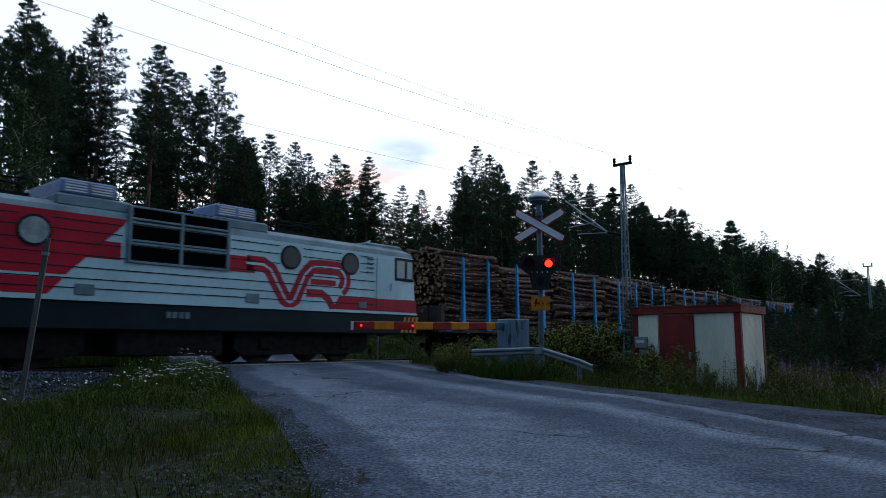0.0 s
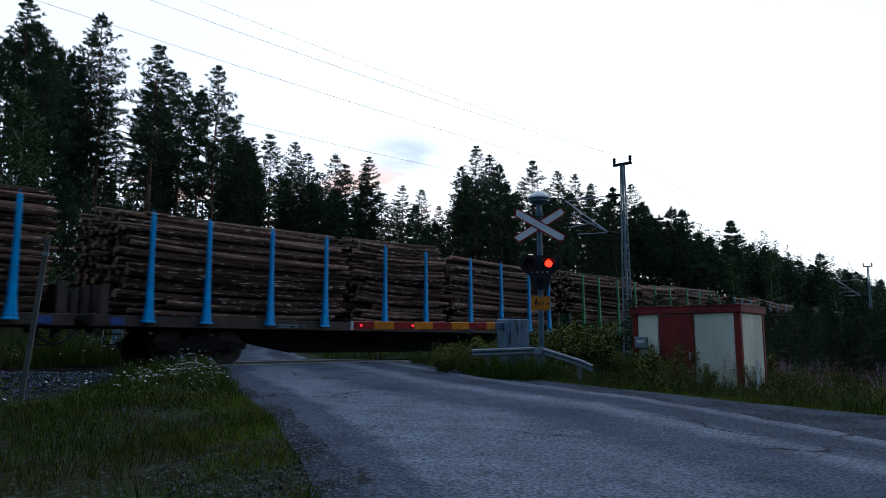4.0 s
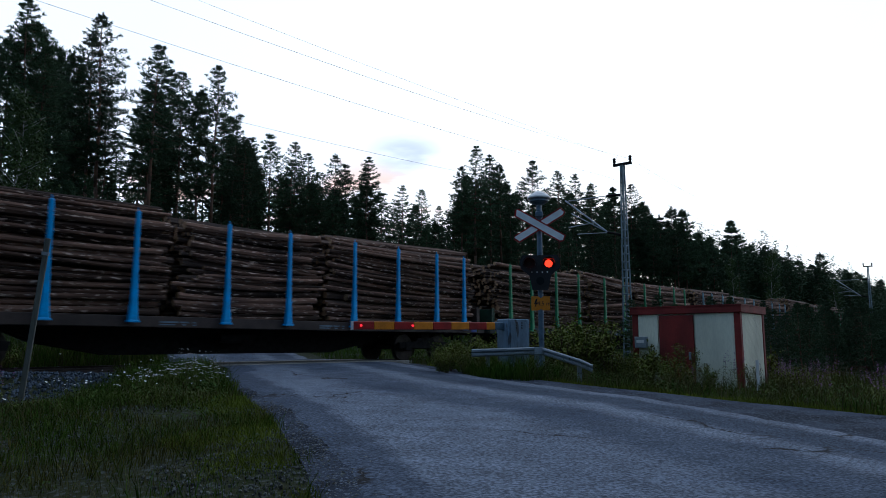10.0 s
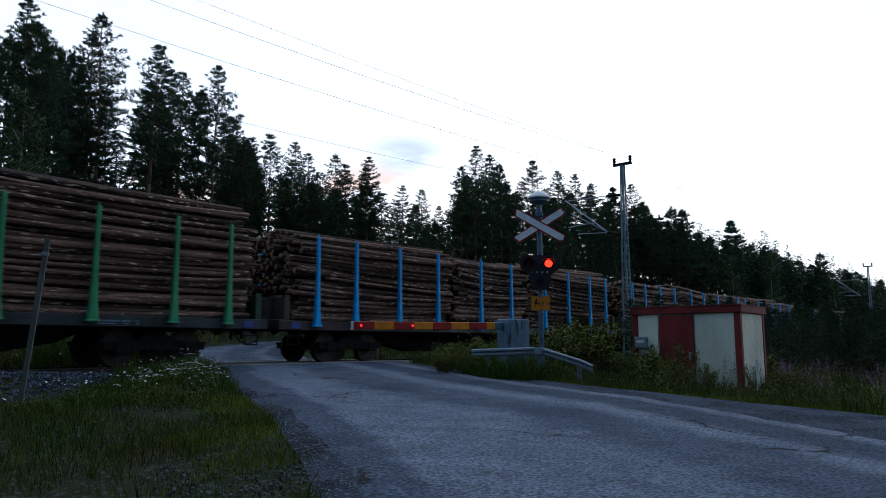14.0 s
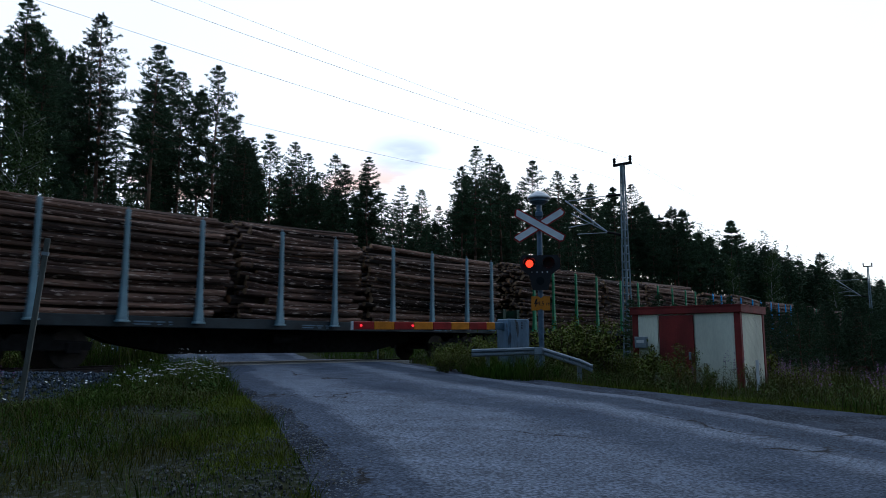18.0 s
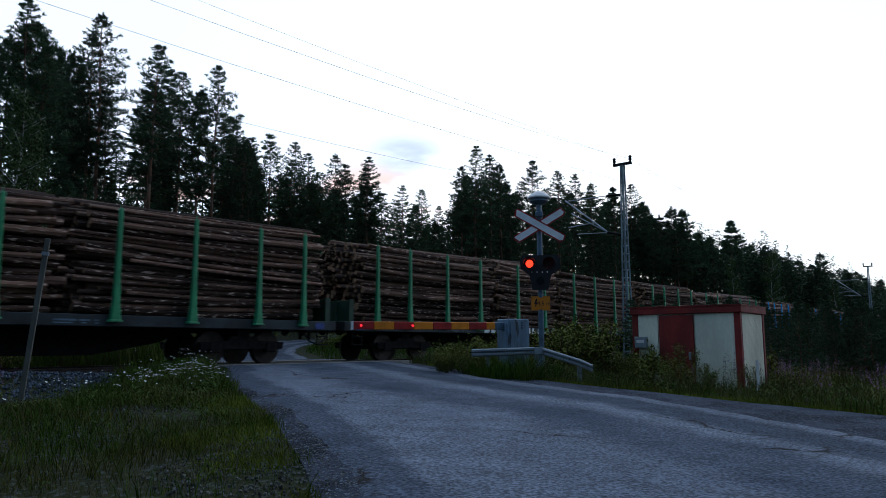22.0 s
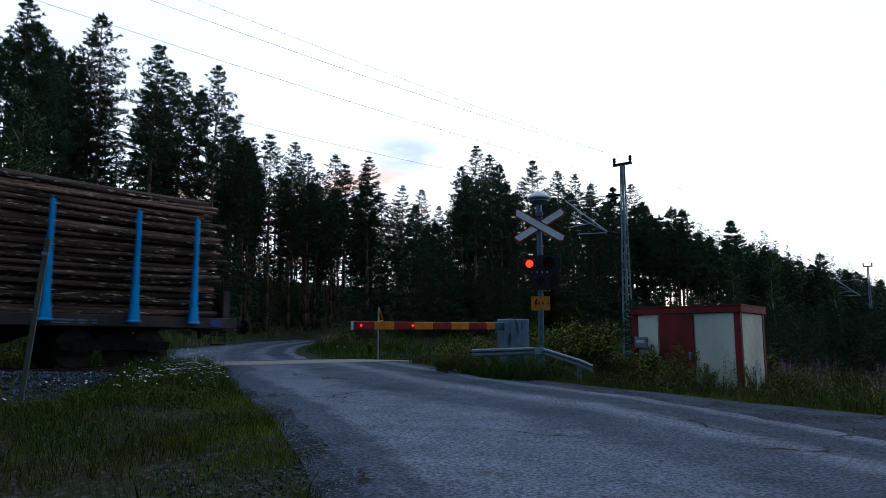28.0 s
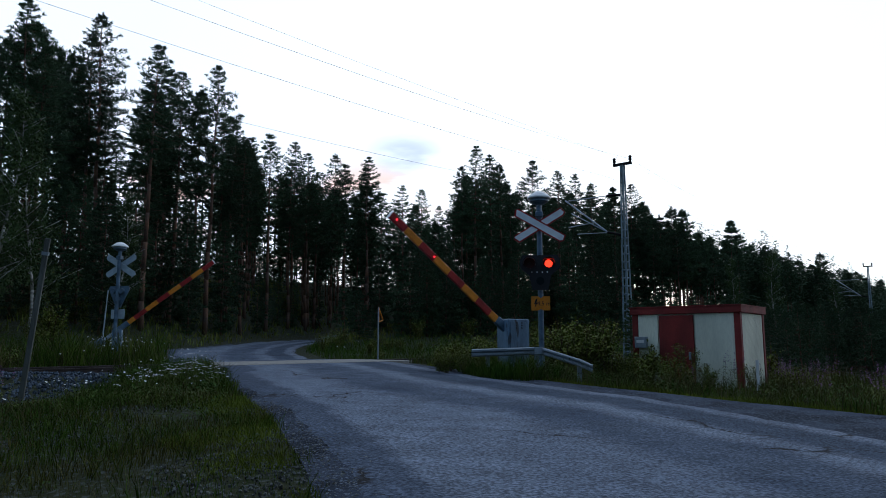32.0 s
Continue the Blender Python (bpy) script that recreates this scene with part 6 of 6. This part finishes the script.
def build_weeds():
    """Broad-leaved weeds between the blades."""
    rnd = random.Random(61)
    b = Blades()
    spots = []
    for _ in range(1150):
        d = rnd.uniform(9.4, 15.6)
        l = side_left(d) - 0.7 - abs(rnd.gauss(0, 3.2))
        if d < BANK(l) + 0.2:
            spots.append((l, d, rnd.uniform(0.15, 0.4) * LOW(l)))
    for _ in range(420):
        d = 9.8 - abs(rnd.gauss(0, 1.7))
        spots.append((side_left(d) - 0.9 - abs(rnd.gauss(0, 3.2)), d, rnd.uniform(0.06, 0.17)))
    for _ in range(260):
        d = rnd.uniform(-1, 15)
        spots.append((GRAVEL_R(d) + 0.15 + abs(rnd.gauss(0, 1.6)), d, rnd.uniform(0.2, 0.6)))
    for l, d, h in spots:
        p = Vector(on_ground(l, d))
        for _ in range(rnd.randint(14, 26)):
            a, u = rnd.uniform(0, 6.283), rnd.random()
            q = p + Vector((rnd.gauss(0, 0.07), rnd.gauss(0, 0.07), h * u))
            b.leaf(q, Vector((math.cos(a), math.sin(a), rnd.uniform(-0.1, 0.8))), rnd.uniform(0.04, 0.11) * min(1, h * 3.5), rnd.uniform(0.008, 0.022) * min(1, h * 3.5), rnd)
    thing("weeds", T0, "low broad-leaved weeds among the grass", "weeds", kind="stuff", me=b.mesh("weeds", M["weed"]))


build_weeds()


def fireweed_mesh(seed):
    rnd = random.Random(seed)
    fl, lf = Blades(), Blades()
    for _ in range(9):
        x, y, h = rnd.gauss(0, 0.18), rnd.gauss(0, 0.18), rnd.uniform(0.7, 1.25)
        lx, ly = rnd.uniform(-0.12, 0.12), rnd.uniform(-0.12, 0.12)
        lf.blade((x, y, 0), h, 0.006, 0.05, rnd)
        for i in range(26):
            u = rnd.uniform(0.15, 0.72)
            a = rnd.uniform(0, 6.283)
            lf.leaf(Vector((x + lx * u, y + ly * u, h * u)), Vector((math.cos(a), math.sin(a), 0.35)), rnd.uniform(0.07, 0.13), 0.012, rnd)
        for i in range(22):
            u = rnd.uniform(0.68, 1.0)
            a = rnd.uniform(0, 6.283)
            fl.leaf(Vector((x + lx * u, y + ly * u, h * u)), Vector((math.cos(a), math.sin(a), 0.2)), rnd.uniform(0.04, 0.065) * (1.25 - u * 0.6), 0.02, rnd)
    return lf.mesh("foliage", M["leaf"]), fl.mesh("blossom", M["pink"])


FIREWEED = [fireweed_mesh(i) for i in range(4)]


def shrub_mesh(seed, h):
    rnd = random.Random(seed)
    s, lf = Shape(), Blades()
    for _ in range(rnd.randint(10, 13)):
        a, out, hh = rnd.uniform(0, 6.283), rnd.uniform(0.1, 0.42) * h, h * rnd.uniform(0.55, 1.0)
        tip = Vector((math.cos(a) * out, math.sin(a) * out, hh))
        mid = tip * 0.5 + Vector((rnd.uniform(-0.08, 0.08), rnd.uniform(-0.08, 0.08), 0.05))
        s.path([Vector((rnd.uniform(-0.08, 0.08), rnd.uniform(-0.08, 0.08), -0.1)), mid, tip], 0.008, n=4)
        for i in range(110):
            u = rnd.uniform(0.18, 1.0)
            p = (mid * (u * 2) if u < 0.5 else mid.lerp(tip, u * 2 - 1)) + Vector((rnd.gauss(0, 0.07), rnd.gauss(0, 0.07), rnd.gauss(0, 0.05)))
            d = Vector((rnd.gauss(0, 1), rnd.gauss(0, 1), rnd.gauss(0.1, 0.7))).normalized()
            lf.leaf(p, d, rnd.uniform(0.055, 0.1), rnd.uniform(0.018, 0.03), rnd)
    return s.mesh("stems", M["stem"]), lf.mesh("leaves", M["leaf"])


SHRUBS = [(h,) + shrub_mesh(40 + i, h) for i, h in enumerate((1.1, 1.4, 0.9, 1.6))]


def build_plants():
    rnd = random.Random(8)

    def shrub(l, d, h, label="leafy green shrub among the weeds"):
        h0, st, lv = SHRUBS[rnd.randrange(4)]
        p = on_ground(l, d)
        t = thing("shrub", Matrix.Translation(p) @ Matrix.Rotation(rnd.uniform(0, 6.28), 4, "Z") @ Matrix.Scale(h / h0, 4), label, "shrub", group="shrubs of the verge")
        part("stem", st, t, kind="stuff")
        part("foliage", lv, t, kind="stuff")

    def weed(l, d, h):
        lf, fl = FIREWEED[rnd.randrange(4)]
        t = thing("fireweed", Matrix.Translation(on_ground(l, d)) @ Matrix.Rotation(rnd.uniform(0, 6.28), 4, "Z") @ Matrix.Scale(h, 4), "fireweed in pink-purple bloom", "flower", group="fireweed of the verge")
        part("foliage", lf, t)
        part("blossom", fl, t)

    for l, d, h in ((17.6, 7.6, 1.05), (17.3, 8.6, 0.9), (17.0, 8.0, 0.8), (17.9, 8.9, 1.1), (16.9, 9.6, 1.2), (17.6, 9.9, 1.3), (18.3, 6.9, 0.75), (17.8, 6.6, 0.8), (18.0, 7.2, 1.3),
                    (18.0, 10.6, 1.2), (18.6, 11.4, 1.4), (17.2, 11.0, 0.9), (16.4, 10.9, 0.8), (16.2, 12.3, 0.9), (16.9, 12.8, 1.0), (17.6, 13.4, 1.0), (15.6, 12.7, 0.7), (16.4, 13.6, 0.8), (18.6, 13.2, 1.2), (15.3, 11.7, 0.6),
                    (19.4, 12.4, 1.3), (20.6, 12.8, 1.3), (21.5, 11.6, 1.4), (22.6, 10.2, 1.1), (24, 9, 1.2), (18.9, 5.9, 0.8), (21.0, 5.4, 0.8), (21.6, 6.4, 1.1),
                    (17.1, 10.3, 1.25), (17.5, 10.4, 1.4), (16.6, 9.9, 1.0), (17.9, 10.1, 1.35), (17.2, 7.3, 0.85), (17.7, 8.2, 1.1), (17.4, 9.1, 1.15), (17.0, 6.8, 0.7), (18.2, 8.4, 1.2), (18.1, 9.6, 1.3), (17.9, 7.7, 0.95), (16.3, 11.5, 0.9), (15.9, 12.1, 0.9), (16.7, 12.1, 1.1)):
        shrub(l, d, h * (1.3 if d > 9.3 else 0.92))
    for l, d, h in ((12.9, 10.6, 0.55), (13.1, 10.2, 0.6), (12.75, 11.0, 0.6), (13.3, 10.9, 0.75), (13.0, 11.4, 0.65), (13.6, 11.6, 0.8), (13.4, 9.9, 0.4), (13.9, 12.2, 0.8), (14.3, 10.0, 0.45), (14.8, 9.5, 0.5), (15.4, 9.2, 0.55), (14.9, 10.3, 0.6)):
        shrub(l, d, h, "bushy weed growing round the guard rail")
    for _ in range(26):
        d = rnd.uniform(21.5, 32)
        l = (road_edges(d)[1] + 1.2 + rnd.uniform(0, 14)) if rnd.random() < 0.6 else side_left(d) - 1.5 - rnd.uniform(0, 14)
        shrub(l, d, rnd.uniform(0.6, 1.2), "low shrub at the forest's edge")
    for _ in range(170):
        d = rnd.uniform(32, 56)
        l = rnd.uniform(-14, 75)
        if side_left(d) - 1.5 < l < road_edges(d)[1] + 1.5:
            continue
        shrub(l, d, rnd.uniform(0.8, 2.0), "dark undergrowth shrub at the forest's edge")
    for _ in range(36):
        d = rnd.uniform(-2.0, 7.5)
        l = 16.8 + rnd.uniform(0.4, 8.0)
        if l < 21.2 and 5.4 < d < 10:
            continue
        weed(l, d, rnd.uniform(0.55, 0.9))
    for l, d in ((18.4, 4.6), (19.2, 5.4), (18.2, 6.2), (17.5, 7.0), (16.9, 3.8), (16.6, 2.6), (17.4, 1.4), (17.9, 3.0), (18.7, 2.2), (16.0, 1.0), (17.2, 9.3), (17.8, 9.4)):
        weed(l, d, rnd.uniform(0.6, 0.95))
    for l, d in ((3.3, 13.6), (3.7, 13.9), (4.1, 13.7), (2.4, 13.2)):
        weed(l, d, rnd.uniform(0.52, 0.62))
    # young trees between the hut and the track, and along the forest's foot
    for i in range(230):
        l = rnd.uniform(25, 95)
        d = rnd.uniform(0.15 * l - 1.5, 13.4)
        if abs(l - 30.8) < 1.0 and d > 13:
            continue
        p = at(l, d)
        plant("spruce" if rnd.random() < 0.5 else "pine", p.x, p.y, rnd.uniform(1.7, 2.6) + 0.018 * l, i, rnd, "young conifer growing beside the track", "young trees")
    for i in range(170):
        d, l = rnd.uniform(33, 44), rnd.uniform(-12, 90) if i % 3 else rnd.uniform(60, 200)
        if side_left(d) - 2 < l < road_edges(d)[1] + 2:
            continue
        p = at(l, d)
        plant("spruce", p.x, p.y, rnd.uniform(2.0, 6.5), i, rnd, "young spruce at the forest's edge", "young trees")


build_plants()


def build_back_woods():
    """Plain unseen wood, added behind the road to block light from the open side."""
    rnd = random.Random(77)
    b = Blades()
    for i in range(460):
        a = rnd.uniform(radians(75), radians(300))
        r = rnd.uniform(24, 42)
        x, y = r * math.sin(a), r * math.cos(a)
        d = -x * math.cos(PHI) + y * math.sin(PHI)
        if d > 11 and d < 34:
            continue
        h = rnd.uniform(13, 19)
        for j in range(110):
            u = rnd.random()
            w = 2.1 * (1 - u) + 0.3
            q = Vector((x + rnd.uniform(-w, w), y + rnd.uniform(-w, w), ground_z(x, y) + 0.6 + u * h))
            t = rnd.uniform(0, 6.283)
            b.leaf(q, Vector((math.cos(t), math.sin(t), -0.4)), rnd.uniform(0.8, 1.6), 0.35, rnd)
    w = Blades()
    for i in range(420):                      # the dense edge far along the track
        d, l = rnd.uniform(38, 60), rnd.uniform(128, 350)
        p = at(l, d)
        z0, h = ground_z(p.x, p.y), rnd.uniform(15, 20)
        w.leaf(Vector((p.x, p.y, z0)), Vector((0, 0, 1)), h, 0.15, rnd)
        for j in range(230):
            u = rnd.random() ** 0.8
            r = (2.3 * (1 - u) ** 0.9 + 0.05) * math.sqrt(rnd.random())
            t = rnd.uniform(0, 6.283)
            q = Vector((p.x + r * math.cos(t), p.y + r * math.sin(t), z0 + h * (0.03 + 0.97 * u)))
            w.leaf(q, Vector((math.cos(t), math.sin(t), rnd.uniform(-0.5, 0.3))), rnd.uniform(0.7, 1.3) * (1.2 - 0.6 * u), rnd.uniform(0.2, 0.36) * (1.2 - 0.7 * u), rnd)
    for i in range(780):                      # bare stems in the depth of the forest
        d, l = rnd.uniform(56, 115), rnd.uniform(-55, 140) if i % 2 else rnd.uniform(5, 75)
        p = at(l, d)
        z0, h, foot = ground_z(p.x, p.y), rnd.uniform(10, 13), 0.3
        if i % 4 < 2:                         # young spruces between them
            h, foot = rnd.uniform(3, 6), 0.0
        w.leaf(Vector((p.x, p.y, z0 - 0.5)), Vector((0, 0, 1)), h, 0.13, rnd)
        for j in range(80):
            u = rnd.random()
            r = (1.5 * (1 - u) ** 0.7 + 0.15) * math.sqrt(rnd.random())
            t = rnd.uniform(0, 6.283)
            q = Vector((p.x + r * math.cos(t), p.y + r * math.sin(t), z0 + h * (foot + (1 - foot) * u)))
            w.leaf(q, Vector((math.cos(t), math.sin(t), rnd.uniform(-0.5, 0.3))), rnd.uniform(0.5, 0.9), rnd.uniform(0.14, 0.24), rnd)
    thing("deep_woods", T0, "dark depth of the conifer forest", "forest", kind="stuff", me=w.mesh("deep_woods", M["spruce"]))
    thing("woods", T0, "unseen dark conifer wood, added behind the road to block light", "forest", kind="stuff", me=b.mesh("woods", M["spruce"]))


build_back_woods()


# ---- ballast stones, sleepers and crossing panels ----
def build_track_details():
    rnd = random.Random(33)
    v, f = [], []
    corners = [(1, 0, 0), (-1, 0, 0), (0, 1, 0), (0, -1, 0), (0, 0, 1), (0, 0, -1)]
    tri = [(0, 2, 4), (2, 1, 4), (1, 3, 4), (3, 0, 4), (2, 0, 5), (1, 2, 5), (3, 1, 5), (0, 3, 5)]
    for _ in range(11000):
        l, o = rnd.uniform(-7, 10.3), rnd.uniform(-6.2, -0.9)
        z = lin(o, (-2.6, -1.6, 2), (-0.52, -0.16, -0.16))
        p = at(l, TRACK_D + o, z)
        if o < -2.2:
            if l > side_left(TRACK_D + o) - 0.3:
                continue
            p.z = max(ground_z(p.x, p.y), z if o > -2.6 else -9) + 0.01
        r = rnd.uniform(0.022, 0.05)
        q = Euler((rnd.uniform(0, 6), rnd.uniform(0, 6), rnd.uniform(0, 6))).to_matrix()
        n = len(v)
        v += [tuple(p + q @ (Vector(c) * r * rnd.uniform(0.7, 1.3))) for c in corners]
        f += [tuple(n + i for i in t) for t in tri]
    me = bpy.data.meshes.new("ballast_stones")
    me.from_pydata(v, [], f)
    me.materials.append(M["stone"])
    thing("ballast_stones", T0, "loose bluish-grey crushed stones beside the rails", "stones", kind="stuff", me=me)
    s = Shape()
    s.box(-0.13, -1.3, -0.24, 0.13, 1.3, -0.135, c=0.02)
    sl = s.mesh("sleeper", M["sleeper"])
    base = thing("sleepers", along(0, TRACK_D), "row of concrete sleepers under the rails", "sleepers", kind="structure")
    for i in range(-12, 60):
        if 16 <= i <= 29:
            continue
        part("sleeper", sl, base, move(i * 0.61, 0, 0))
    cr = thing("crossing_deck", along(0, TRACK_D), "worn concrete panels of the level crossing between the rails", "crossing panels", kind="structure")
    for o0, o1 in ((-0.7, 0.7), (-1.55, -0.86), (0.86, 1.55)):
        for i in range(4):
            s = Shape()
            s.box(10.3 + i * 1.85, o0, -0.2, 10.3 + i * 1.85 + 1.83, o1, 0.006, c=0.012)
            part("panel", s.mesh("panel", M["sleeper"]), cr)

    v, f = [], []
    for _ in range(14000):
        d = rnd.uniform(2.0, 9.6)
        l = side_left(d) + 0.1 - abs(rnd.gauss(0, 2.4))
        if noise.noise(Vector((l * 0.7, d * 0.7, 5))) < 0.02:
            continue
        p = Vector(on_ground(l, d)) + Vector((0, 0, 0.02))
        r = 0.005 + 0.014 * rnd.random() ** 2
        q = Euler((rnd.uniform(0, 6), rnd.uniform(0, 6), rnd.uniform(0, 6))).to_matrix()
        n = len(v)
        v += [tuple(p + q @ (Vector(c) * r * rnd.uniform(0.7, 1.3))) for c in corners]
        f += [tuple(n + i for i in t) for t in tri]
    me = bpy.data.meshes.new("gravel_stones")
    me.from_pydata(v, [], f)
    me.materials.append(M["pebble"])
    thing("gravel_stones", T0, "loose grey pebbles on the bare soil", "stones", kind="stuff", me=me)


build_track_details()


# ---- what moves ----
FLASH, FLASH_AT, FLASH_ON = 0.766, 0.276, 0.56      # seconds a double flash takes, when the first lamp comes on, its share
SWITCHES = [(FLASH_AT + k * FLASH + j * FLASH * FLASH_ON, j == 0) for k in range(-1, 37) for j in (0, 1)]
SWITCHES = [w for w in SWITCHES if w[0] < 27.9] + [(27.93, True), (28.35, False), (28.74, True), (29.12, False), (29.64, True), (30.38, False), (31.12, True), (31.9, False)]


def flash_rows(q, y, z, first):
    """An added disc that swings up under its visor while its lamp shows."""
    shut, clear = pose(q, y, z), pose(q, y, z, -86, 0, 0)
    now = [on for t, on in SWITCHES if t <= 0][-1] == first
    rows = [(0, clear if now else shut)]
    for t, on in SWITCHES:
        if t <= 0.04:
            continue
        on = on == first
        if on != now:
            rows += [(t - 0.034, clear if now else shut), (t + 0.034, clear if on else shut)]
        now = on
    rows.append((32, clear if now else shut))
    return rows


def motions():
    for ob, l0 in TRAIN:
        walk(ob, train_rows(l0))
    lift = ((0, -0.5), (29.3, -0.5), (29.6, 4.0), (29.8, 6.5), (30, 9.5), (30.4, 15.5), (30.8, 21.5), (31.2, 27.5), (31.6, 33), (32, 39))
    for boom, z in BOOMS:
        walk(boom, [(t, move(0, -0.02, z) @ Matrix.Rotation(radians(a), 4, "Y")) for t, a in lift])
    for i, (ob, q, y, z) in enumerate(LAMP_COVERS):
        walk(ob, flash_rows(q, y, z, i == 0))


motions()
